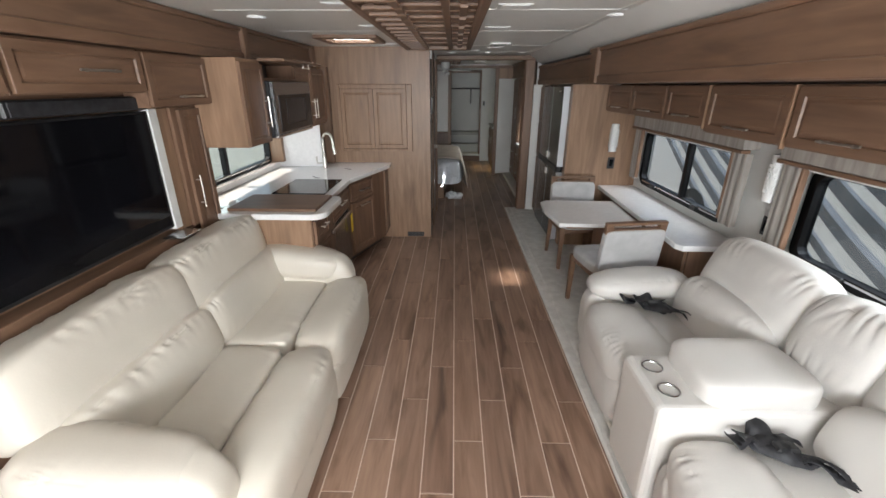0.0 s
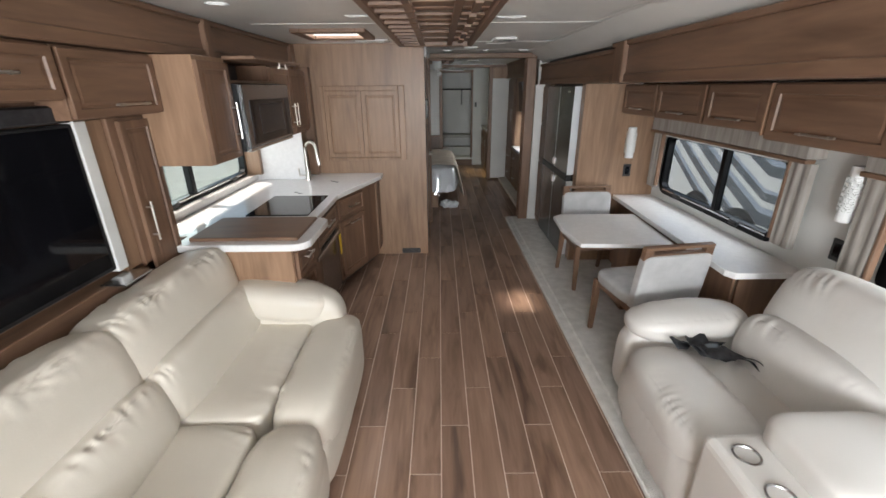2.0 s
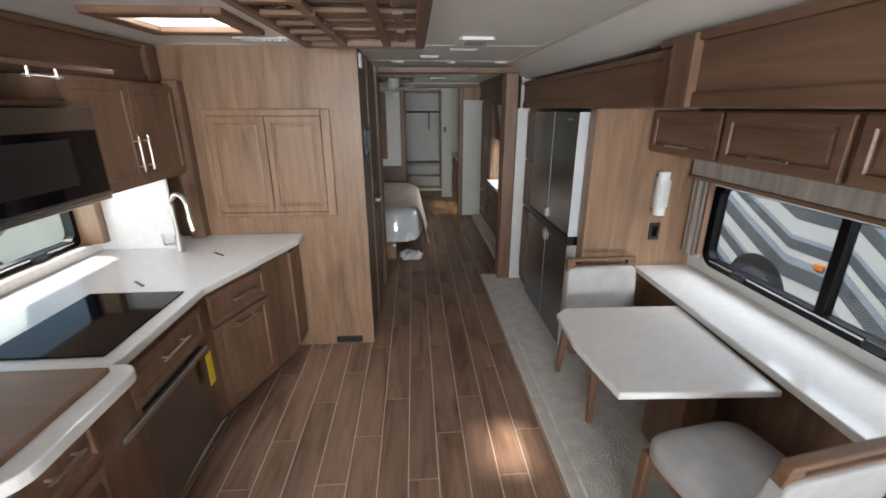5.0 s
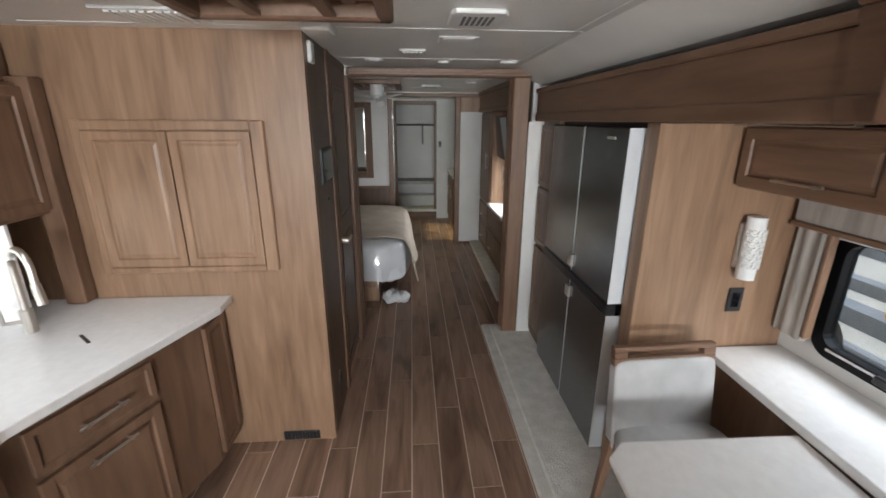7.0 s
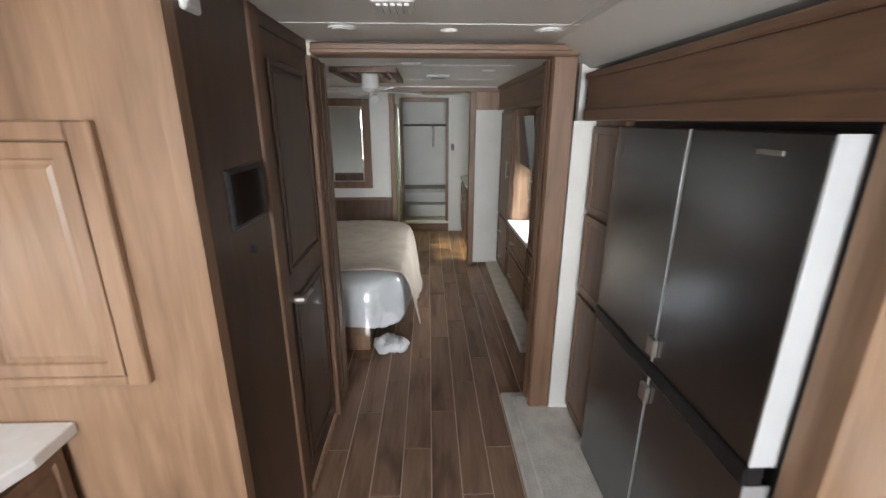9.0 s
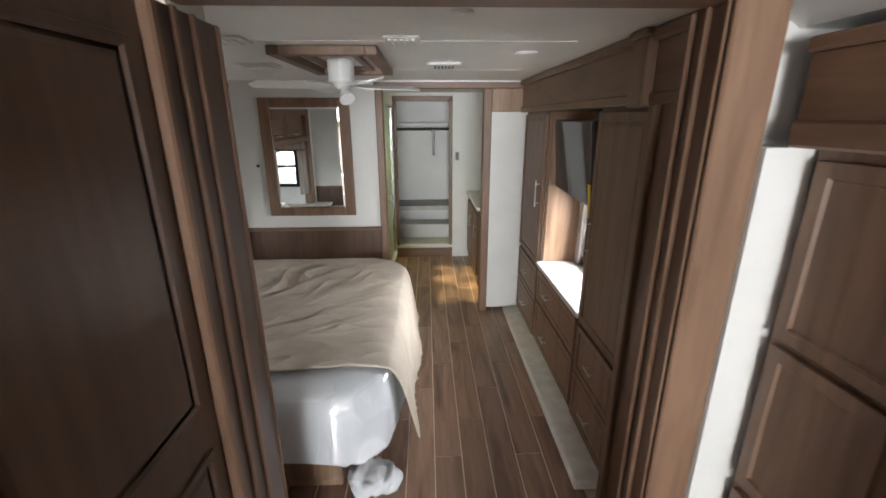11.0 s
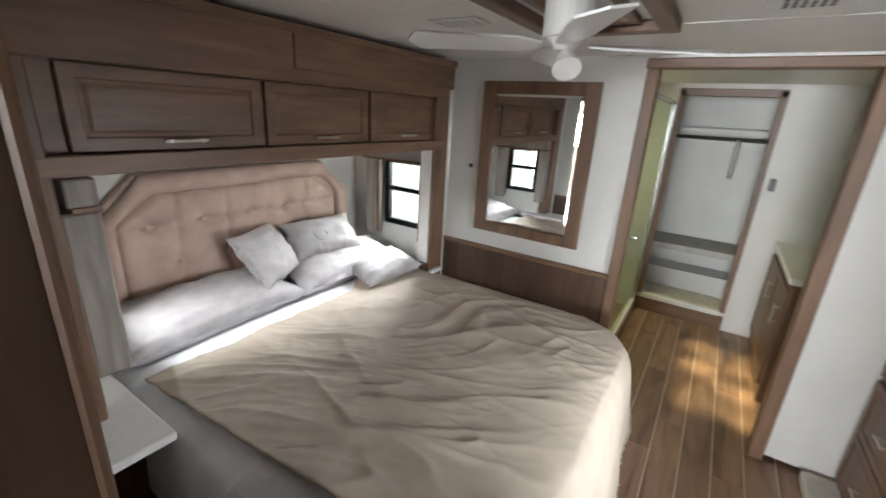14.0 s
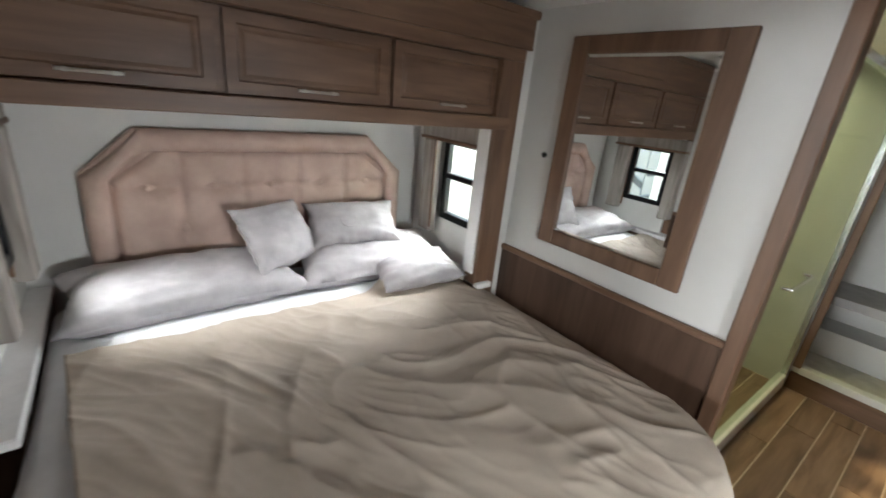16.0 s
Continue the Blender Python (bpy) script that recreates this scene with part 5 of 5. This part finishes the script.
def spread(name, x0, x1, y0, y1, top, rx0, rx1, ry0, ry1, rad, mat, parent, label, drop, nx=230, nyy=230, thick=0.012, seed=0.0, flare=0.06, rough=1.0, skew=0.0):
    """Cloth laid over a rounded bed top: beyond the top's edge it falls and flares a little."""
    bm = bmesh.new()
    rows = []
    for i in range(nx + 1):
        row = []
        for j in range(nyy + 1):
            f, g = i / nx, j / nyy
            x, y = x0 + (x1 - x0) * f, y0 + (y1 - y0) * g
            y -= skew * (1 - f) * (1 - g)
            s = max(0.0, min(1.0, (y - 7.85) / 0.45))
            x -= 2.0 * skew * s * s * (3 - 2 * s) * (1 - f) ** 2
            if i == 0:
                x += 0.03 * noise.noise(Vector((0, y * 4, seed)))
            cx, cy = max(min(x, rx1 - rad), rx0 + rad), max(min(y, ry1 - rad), ry0 + rad)
            dx, dy = x - cx, y - cy
            dist = math.hypot(dx, dy)
            over = dist - rad
            if over <= 0 or dist < 1e-6:
                edge = max(0.0, 1 + over / 0.22)
                z = top + rough * folds(x, y, seed) * (1 - 0.5 * edge) - 0.030 * edge ** 3
                row.append(bm.verts.new((x, y, z)))
            else:
                ux, uy = dx / dist, dy / dist
                fall = min(over, drop)
                ang = math.atan2(uy, ux)
                along = cx * 3 + cy * 3 + ang * 1.5
                wave = 0.020 * math.sin(along * 2.3 + seed) * (fall / drop) + 0.008 * noise.noise(Vector((along * 3, fall * 2, seed)))
                out = 0.055 * (1 - math.exp(-fall / 0.08)) + flare * (fall / drop) ** 1.5 + wave
                z = top - 0.030 - max(0, fall - 0.02 * (1 - math.exp(-fall / 0.05)))
                row.append(bm.verts.new((cx + ux * (rad + out), cy + uy * (rad + out), z)))
        rows.append(row)
    for a, b in zip(rows, rows[1:]):
        for j in range(nyy):
            bm.faces.new((a[j], b[j], b[j + 1], a[j + 1]))
    ob = part(name, bm, mat, parent, label, smooth=True)
    s = ob.modifiers.new("thickness", "SOLIDIFY")
    s.thickness = thick
    return ob


bl = thing("bed_blanket", (-0.6, 7.7, 0.62), "beige crumpled blanket spread over the bed", "blanket")
spread("cloth", -1.47, 0.62, 6.88, 9.0, 0.634, -3.0, 0.12, 4.0, 8.57, 0.34, BLANKET, bl, "", 0.47, skew=0.17)
bs = thing("bed_sheet", (-0.6, 7.6, 0.6), "smooth white bed sheet hanging over the side", "sheet")
spread("cloth", -1.98, 0.52, 6.30, 8.6, 0.618, -3.0, 0.085, 6.655, 8.50, 0.24, SHEET, bs, "", 0.34, 110, 110, 0.006, 9.0, 0.02, 0.25)
pf = thing("plastic_cover", (0.0, 6.8, 0.4), "clear plastic wrap hanging from the mattress corner", "plastic wrap")
ob = spread("film", -0.75, 0.55, 6.25, 6.95, 0.628, -3.0, 0.10, 6.645, 9.5, 0.25, FILM, pf, "", 0.50, 70, 50, 0.001, 5.0, 0.05, 0.6)
ob.visible_shadow = False
puff("bunched_end", (0.26, 0.20, 0.11), (0.02, 6.72, 0.055), SHEET, pf, power=2.4, wrinkle=0.045, freq=11, seed=3)

for size, c, turn, mat, lab, sd in (
        ((0.46, 1.00, 0.19), (-1.82, 7.16, 0.70), (0, 9, 3), PILLOW, "long pale grey bed pillow lying flat", 1.0),
        ((0.46, 0.92, 0.20), (-1.80, 8.10, 0.71), (0, 12, -5), PILLOW, "pale grey bed pillow lying flat", 2.0),
        ((0.38, 0.42, 0.16), (-1.87, 7.58, 0.875), (0, 50, 24), PILLOW, "square grey throw pillow leaning on the headboard", 3.0),
        ((0.31, 0.56, 0.17), (-1.89, 8.02, 0.885), (0, 42, -8), PILLOW, "oblong grey throw pillow leaning on the headboard", 4.0),
        ((0.36, 0.50, 0.14), (-1.53, 8.24, 0.705), (4, 7, -8), PILLOW, "grey throw pillow lying flat on the bed", 5.0)):
    p = thing("pillow", c, lab, "pillow", "bed pillows")
    part("cover", puff_bm(size, c, turn, 3, 34, 0.013, 9.0, sd, 1.0, crease=0.016, along=0 if sd % 2 else 1), mat, p, smooth=True)
    if sd == 4.0:
        m = pose(*c, *turn) @ pose(0.02, -0.05, 0.082)
        part("emblem", tube_bm([m @ Vector((0.045 * math.cos(a), 0.045 * math.sin(a), 0)) for a in [k * math.pi / 12 for k in range(25)]], 0.004, 6), PILLOW, p, "embroidered ring emblem")

# mirror and wainscot
mr = thing("wall_mirror", (-0.7, 8.735, 0.97), "rectangular mirror in a brown wood frame, hung low", "mirror")
bm = bmesh.new()
for lo, hi in (((-1.08, 8.715, 0.97), (-0.99, 8.738, 1.965)), ((-0.418, 8.715, 0.97), (-0.328, 8.738, 1.965)), ((-0.99, 8.715, 0.97), (-0.418, 8.738, 1.045)), ((-0.99, 8.715, 1.89), (-0.418, 8.738, 1.965))):
    box_bm(lo, hi, 0.004, bm=bm)
part("frame", bm, WOOD_V, mr)
bm = box_bm((-0.99, 8.724, 1.045), (-0.418, 8.730, 1.89), 0)
f = max((f for f in bm.faces if f.normal.y < -0.9), key=lambda f: f.calc_area())
bmesh.ops.inset_region(bm, faces=[f], thickness=0.022, depth=0.003)
part("glass", bm, MIRROR, mr, "bevelled mirror glass")
structure("wainscot_mirror_wall", (-1.33, 8.722, 0.0), (-0.11, 8.738, 0.83), DARKWOOD, "dark brown wood wainscot panel", "wainscot", 0.002)
structure("chair_rail_mirror_wall", (-1.33, 8.708, 0.83), (-0.11, 8.738, 0.86), WOOD_X, "brown wood chair rail moulding", "trim", 0.006)
structure("wainscot_front_wall", (-1.31, 6.247, 0.0), (-0.31, 6.260, 0.83), DARKWOOD, "dark brown wood wainscot panel", "wainscot", 0.002)
structure("chair_rail_front_wall", (-1.31, 6.247, 0.83), (-0.31, 6.275, 0.86), WOOD_X, "brown wood chair rail moulding", "trim", 0.006)
dt = thing("wall_sensor", (-1.145, 8.735, 1.41), "tiny black sensor button on the wall", "sensor")
part("button", tube_bm([(-1.145, 8.738, 1.41), (-1.145, 8.728, 1.41)], 0.014, 12), BLACK, dt)

# bathroom doorway
bt = thing("bath_doorway_trim", (0.35, 8.735, 0), "brown wood casing round the bathroom doorway", "door casing", kind="structure")
box("head", (-0.12, 8.712, 2.035), (1.14, 8.80, 2.085), WOOD_X, bt, 0.006)
box("jamb", (-0.112, 8.712, 0.0), (-0.05, 8.80, 2.035), WOOD_V, bt, 0.006)
box("jamb", (0.80, 8.712, 0.0), (0.870, 8.80, 2.035), WOOD_V, bt, 0.006)
box("side_head", (0.870, 8.725, 1.852), (1.14, 8.79, 2.035), PANEL, bt, 0.004)
structure("door_track", (-0.05, 8.73, 2.086), (1.02, 8.79, 2.099), PLASTIC, "white strip above the casing", "trim")
ct2 = thing("closet_casing", (0.27, 10.41, 0.1), "brown wood casing round the closet opening", "door casing", kind="structure")
box("jamb", (-0.10, 10.40, 0.17), (-0.055, 10.43, 2.05), WOOD_V, ct2, 0.004)
box("jamb", (0.595, 10.40, 0.17), (0.64, 10.43, 2.05), WOOD_V, ct2, 0.004)
box("head", (-0.10, 10.40, 2.0), (0.64, 10.43, 2.06), WOOD_X, ct2, 0.004)
box("sill", (-0.06, 10.405, 0.13), (0.60, 10.48, 0.178), PLASTIC, ct2, 0.004, "white closet sill")
box("riser", (-0.10, 10.408, 0.0), (0.64, 10.425, 0.13), WOOD_X, ct2, 0.003)
cs = thing("closet_fitting", (0.3, 10.8, 0.5), "closet shelves with a black hanging rod", "closet shelf")
box("top_shelf", (-0.345, 10.75, 1.72), (0.945, 11.09, 1.745), PAINT, cs, 0.002)
part("rod", tube_bm([(-0.345, 10.78, 1.66), (0.945, 10.78, 1.66)], 0.016, 12), BLACK, cs, "black hanging rod")
box("rod_hook", (0.39, 10.765, 1.32), (0.42, 10.79, 1.66), BLACK, cs, 0.003)
box("low_shelf", (-0.345, 10.62, 0.60), (0.945, 11.09, 0.66), SUEDE, cs, 0.003)
box("mid_box", (-0.345, 10.80, 0.165), (0.945, 11.09, 0.36), PAINT, cs, 0.003)
lsw = thing("light_switch", (0.70, 10.42, 1.34), "small black light switch on the white wall", "switch")
box("plate", (0.68, 10.408, 1.29), (0.725, 10.421, 1.39), BLACK, lsw, 0.003)
vn = thing("bath_vanity", (1.1, 9.8, 0), "bathroom vanity with a pale top and brown doors", "vanity")
box("body", (0.86, 9.35, 0.0), (1.34, 10.40, 0.86), WOOD_V, vn, 0.004)
box("top", (0.83, 9.33, 0.86), (1.345, 10.41, 0.90), QUARTZ, vn, 0.006)
for k in range(2):
    cabinet_front(vn, "-x", 0.86, 9.86 + k * 0.51, 0.12, 0.49, 0.68, WOOD_V, handle=(0.44, 0.5, 0.14, True))
shr = thing("shower_screen", (-0.12, 9.6, 0), "glass shower screen with a nickel frame and bar", "shower screen")
p = box("pane", (-0.125, 8.86, 0.10), (-0.119, 10.38, 1.92), CLEAR, shr, 0)
p.visible_shadow = False
for lo, hi in (((-0.14, 8.82, 0.0), (-0.105, 8.86, 1.95)), ((-0.14, 10.375, 0.0), (-0.105, 10.41, 1.95)), ((-0.14, 8.86, 1.92), (-0.105, 10.375, 1.95)), ((-0.15, 8.86, 0.0), (-0.10, 10.375, 0.10))):
    box("rail", lo, hi, STEEL_EDGE if hi[2] > 0.2 else PLASTIC, shr, 0.004)
part("towel_bar", tube_bm([(-0.10, 9.2, 1.0), (-0.065, 9.2, 1.0), (-0.065, 9.55, 1.0), (-0.10, 9.55, 1.0)], 0.008, 8), STEEL_EDGE, shr)

# wardrobe slide
wr = thing("wardrobe_fascia", (1.15, 7.6, 1.85), "brown wood fascia over the wardrobe slide", "fascia", kind="structure")
box("board", (1.13, 6.10, 1.855), (1.20, 8.735, 2.06), WOOD_H, wr, 0.003)
box("rail", (1.118, 6.10, 1.845), (1.15, 8.735, 1.885), WOOD_H, wr, 0.006)
box("top_lip", (1.105, 6.10, 2.055), (1.20, 8.735, 2.098), WOOD_H, wr, 0.006)
box("soffit", (1.20, 6.10, 1.845), (1.775, 8.735, 2.05), WOOD_H, wr, 0)
box("pilaster", (1.085, 6.60, 1.835), (1.132, 6.71, 2.07), WOOD_V, wr, 0.006)
box("pilaster_cap", (1.075, 6.59, 2.07), (1.132, 6.72, 2.097), WOOD_V, wr, 0.006)
wa = thing("wardrobe", (1.45, 8.38, 0.055), "brown wood wardrobe with two lower drawers", "wardrobe", "wardrobes")
box("body", (1.18, 8.06, 0.056), (1.775, 8.725, 1.845), WOOD_V, wa, 0.003)
cabinet_front(wa, "-x", 1.18, 8.70, 0.70, 0.62, 1.125, WOOD_V, handle=(0.56, 0.55, 0.2, True))
for z in (0.38, 0.08):
    cabinet_front(wa, "-x", 1.18, 8.70, z, 0.62, 0.29, WOOD_V, "drawer", (0.31, 0.145, 0.1, False), 0.05)
wb = thing("wardrobe", (1.45, 6.9, 0.055), "tall brown wood wardrobe beside the doorway", "wardrobe", "wardrobes")
box("body", (1.18, 6.62, 0.056), (1.775, 7.15, 1.845), WOOD_V, wb, 0.003)
cabinet_front(wb, "-x", 1.18, 7.14, 0.70, 0.50, 1.125, WOOD_V, handle=(0.04, 0.50, 0.2, True))
for z in (0.38, 0.08):
    cabinet_front(wb, "-x", 1.18, 7.14, z, 0.50, 0.29, WOOD_V, "drawer", (0.25, 0.145, 0.1, False), 0.05)
wdr = thing("dresser", (1.45, 7.6, 0.055), "brown wood dresser with a white top under the window", "dresser")
box("body", (1.18, 7.155, 0.056), (1.775, 8.055, 0.70), WOOD_V, wdr, 0.003)
box("top", (1.15, 7.152, 0.70), (1.776, 8.058, 0.735), QUARTZ, wdr, 0.006)
box("far_cheek", (1.20, 8.045, 0.735), (1.775, 8.058, 1.845), PANEL, wdr, 0.002, "light wood side panel")
box("near_cheek", (1.20, 7.152, 0.735), (1.775, 7.165, 1.845), PANEL, wdr, 0.002, "light wood side panel")
for z in (0.44, 0.10):
    cabinet_front(wdr, "-x", 1.18, 8.03, z, 0.85, 0.24 if z > 0.3 else 0.32, WOOD_V, "drawer", (0.30, 0.13, 0.1, False), 0.05)
wf = thing("wardrobe_filler", (1.2, 6.35, 0), "brown wood filler panels beside the wardrobe", "wall panel", kind="structure")
box("panel", (1.14, 6.105, 0.0), (1.20, 6.615, 1.845), WOOD_V, wf, 0.003)
for a in (6.12, 6.30, 6.54):
    box("stile", (1.115, a, 0.0), (1.141, a + 0.05, 1.845), WOOD_V, wf, 0.006)
slide_window("window_dresser", 1.515, 7.30, 7.95, 0.80, 1.28, 1, None, "black framed window over the dresser")
va = thing("dresser_window_drape", (1.48, 7.6, 1.3), "pale drape boards round the dresser window", "valance")
box("top_board", (1.43, 7.18, 1.30), (1.497, 8.03, 1.40), DRAPE, va, 0.005)
for a in (7.18, 7.95):
    box("side_board", (1.44, a, 0.74), (1.497, a + 0.08, 1.30), DRAPE, va, 0.006)
t2 = thing("bedroom_television", (1.25, 7.65, 1.33), "black flat television on a wall bracket", "television")
bm = box_bm((-0.025, -0.44, -0.235), (0.025, 0.44, 0.235), 0.006)
bmesh.ops.transform(bm, matrix=pose(1.245, 7.68, 1.55, 0, -5, -3), verts=bm.verts)
part("housing", bm, BLACK, t2)
bm = box_bm((-0.0285, -0.43, -0.225), (-0.0245, 0.43, 0.228), 0)
bmesh.ops.transform(bm, matrix=pose(1.245, 7.68, 1.55, 0, -5, -3), verts=bm.verts)
part("screen", bm, SCREEN, t2)
part("bracket", tube_bm([(1.30, 7.6, 1.6), (1.40, 7.6, 1.62), (1.497, 7.6, 1.62)], 0.022, 8), BLACK, t2)
bm = box_bm((-0.034, -0.425, -0.29), (-0.031, -0.385, -0.10), 0)
bmesh.ops.transform(bm, matrix=pose(1.245, 7.68, 1.55, 0, -5, -3), verts=bm.verts)
part("tag", bm, YELLOW, t2, "yellow paper tag")

# ceiling fan
FCX, FCY = -0.14, 7.46
fm = thing("fan_frame", (FCX, FCY, 2.08), "brown wood decorative frame on the bedroom ceiling", "ceiling trim")
for lo, hi in (((-0.32, 6.82, 2.06), (-0.265, 7.72, 2.099)), ((0.10, 6.82, 2.06), (0.155, 7.72, 2.099)), ((-0.265, 6.82, 2.06), (0.10, 6.875, 2.099)), ((-0.265, 7.665, 2.06), (0.10, 7.72, 2.099)), ((-0.21, 6.93, 2.075), (0.045, 6.96, 2.099)), ((-0.21, 7.58, 2.075), (0.045, 7.61, 2.099)), ((-0.21, 6.96, 2.075), (-0.18, 7.58, 2.099)), ((0.015, 6.96, 2.075), (0.045, 7.58, 2.099))):
    box("bar", (lo[0] - 0.05, lo[1] + 0.18, lo[2]), (hi[0] - 0.05, hi[1] + 0.18, hi[2]), WOOD_H, fm, 0.004)
fan = thing("ceiling_fan", (FCX, FCY, 1.95), "white ceiling fan with four blades at rest", "ceiling fan")
part("canopy", tube_bm([(FCX, FCY, 2.099), (FCX, FCY, 2.03)], 0.055, 20), PLASTIC, fan)
part("motor", tube_bm([(FCX, FCY, 2.095), (FCX, FCY, 2.0), (FCX, FCY, 1.985)], 0.070, 24), PLASTIC, fan)
part("hub", tube_bm([(FCX, FCY, 1.985), (FCX, FCY, 1.952)], 0.052, 20, None, 0.03), PLASTIC, fan)
for a in (28, 118, 208, 298):
    bm = bmesh.new()
    outl = [(0.07, -0.02), (0.14, -0.05), (0.44, -0.062), (0.47, 0.0), (0.44, 0.062), (0.14, 0.05), (0.07, 0.02)]
    lo = [bm.verts.new((u, v, -0.003)) for u, v in outl]
    hi = [bm.verts.new((u, v, 0.003)) for u, v in outl]
    bm.faces.new(lo)
    bm.faces.new(hi)
    for k in range(len(outl)):
        j = (k + 1) % len(outl)
        bm.faces.new((lo[k], lo[j], hi[j], hi[k]))
    bmesh.ops.transform(bm, matrix=pose(FCX, FCY, 1.965, 0, 0, a) @ pose(0, 0, 0, 13, 0, 0), verts=bm.verts)
    part("blade", bm, PLASTIC, fan, "white fan blade")

bm = tube_bm([(FCX, FCY, 1.955), (FCX + 0.015, FCY - 0.02, 1.925)], 0.022, 16)
part("lamp_socket", bm, NICKEL, fan, "nickel lamp socket")
bm = tube_bm([(FCX + 0.010, FCY - 0.014, 1.942), (FCX + 0.022, FCY - 0.034, 1.918), (FCX + 0.032, FCY - 0.052, 1.896)], 0.020, 18, None, 0.042)
part("lamp_shade", bm, FROST, fan, "frosted glass bell shade", smooth=False)

# ---- outside ----
structure("ground", (-400, -400, -1.25), (400, 400, -1.05), ASPHALT, "pale grey concrete sales lot reaching the horizon", "ground")


def coach(x, y0, y1, side, label, h=3.4, z=-1.05):
    """A parked motor coach: rounded body, sweeping painted bands, wheels, windows, lamps."""
    c = thing("motor_coach", (x, (y0 + y1) / 2, z), label, "motorhome", "parked coaches")
    bm = box_bm((x, y0, z + 0.35), (x + side * 2.5, y1, z + h), 0.12, 3)
    body = part("body", bm, COACH, c, "white painted coach body")
    L = y1 - y0
    xf = x - side * 0.004
    # bodywork panels, each with slanting painted bands that step at the panel's edge
    ends = [y0 + 0.15] + [e for e in (-1.3, 1.1, 3.5, 5.89, 6.45) if y0 + 0.5 < e < y1 - 0.5] + [y1 - 0.15]
    for ya, yb in zip(ends, ends[1:]):
        slope = 0.0 if yb - ya < 0.7 else (0.52 if ya < 6.4 else 0.56)
        lift = {0.0: 0.0, 0.52: 0.16 - 0.52 * (yb - ya), 0.56: 0.0}[slope]
        for k in range(7) if side > 0 else range(1, 6, 2):
            zb = z + 0.10 + 0.36 * k + lift
            for dz, w, mat in ((0.0, 0.12 + 0.03 * (k % 3), STRIPE), (0.12 + 0.03 * (k % 3), 0.05 if k % 2 else 0.09, STRIPE2)):
                n = 12
                bm = bmesh.new()
                rows = []
                for i in range(n + 1):
                    yy = ya + (yb - ya) * i / n
                    bow = 0.10 * math.sin(math.pi * i / n) if slope else 0.0
                    lo = zb + dz + slope * (yy - ya) - bow
                    lo, hi = [max(z + 0.45, min(z + h - 0.16, v)) for v in (lo, lo + w)]
                    rows.append([bm.verts.new(p) for p in ((xf, yy, lo), (xf, yy, hi), (x + side * 0.02, yy, hi), (x + side * 0.02, yy, lo))])
                for p, q2 in zip(rows, rows[1:]):
                    if p[1].co.z - p[0].co.z > 0.001 or q2[1].co.z - q2[0].co.z > 0.001:
                        for i in range(4):
                            bm.faces.new((p[i], q2[i], q2[(i + 1) % 4], p[(i + 1) % 4]))
                if bm.faces:
                    part("painted_band", bm, mat, body)
                else:
                    bm.free()
        if yb < 6.0 and yb < y1 - 0.5:
            box("panel_edge", (xf - side * 0.03, yb - 0.02, z + 0.4), (x + side * 0.02, yb + 0.02, z + h - 0.2), COACH, body, 0.006)
    for f in (0.18, 0.763, 0.848):
        yy = y0 + L * f
        wh = part("wheel", tube_bm([(x - side * 0.02, yy, z + 0.48), (x + side * 0.28, yy, z + 0.48)], 0.48, 28), RUBBER, c, "black tyre")
        part("rim", tube_bm([(x - side * 0.035, yy, z + 0.48), (x + side * 0.2, yy, z + 0.48)], 0.30, 24), STEEL_EDGE, wh, "polished rim")
    for f in (0.35, 0.55, 0.85):
        yy = y0 + L * f
        box("window", (xf - side * 0.012, yy, z + 2.0), (x + side * 0.03, yy + 1.1, z + 2.75), SCREEN, c, 0.01)
    for f in (0.28, 0.5, 0.7):
        box("marker_lamp", (xf - side * 0.02, y0 + L * f, z + 1.05), (x + side * 0.02, y0 + L * f + 0.12, z + 1.12), AMBER, c, 0.008, "amber marker lamp")
    for f in (0.1, 0.3, 0.45, 0.9):
        box("locker_door", (xf - side * 0.003, y0 + L * f, z + 0.5), (x + side * 0.02, y0 + L * f + 0.9, z + 0.75), COACH, c, 0.004)
    return c


coach(4.6, -3.5, 10.0, 1, "white motor coach with grey sweeping bands parked outside")
coach(-5.6, -2.0, 9.0, -1, "white motor coach with grey sweeping bands parked outside")
coach(5.2, 11.5, 22.0, 1, "white motor coach parked further along the lot")

# ---- floor planks ----
PW, PL, GAP = 0.1508, 0.9150, 0.0060
plank_meshes = {}


def plank_mesh(w, ln):
    key = (round(w, 3), round(ln, 3))
    if key not in plank_meshes:
        b2 = box_bm((0, 0, -0.012), (key[0], key[1], 0.0), 0.0015)
        me = bpy.data.meshes.new("plank_tile")
        b2.to_mesh(me)
        b2.free()
        me.materials.append(PLANK)
        plank_meshes[key] = me
    return plank_meshes[key]


floor = bpy.data.objects["floor_base"]
floor.name = "floor"
for i in range(-9, 9):
    x0 = -0.117 + i * PW
    x1 = x0 + PW - GAP
    y = 2.325 - 6 * PL + {0: 0.0, 1: 0.305, 2: 0.61}[i % 3]
    while y < 10.42:
        ya, yb = max(y, -1.5), min(y + PL - GAP, 10.41)
        xa, xb = max(x0, -1.25), min(x1, 1.10)
        if xb - xa > 0.02 and yb - ya > 0.02:
            p = new("plank_tile", plank_mesh(xb - xa, yb - ya))
            p.parent = floor
            p.location = (xa, ya, 0.0)
        y += PL
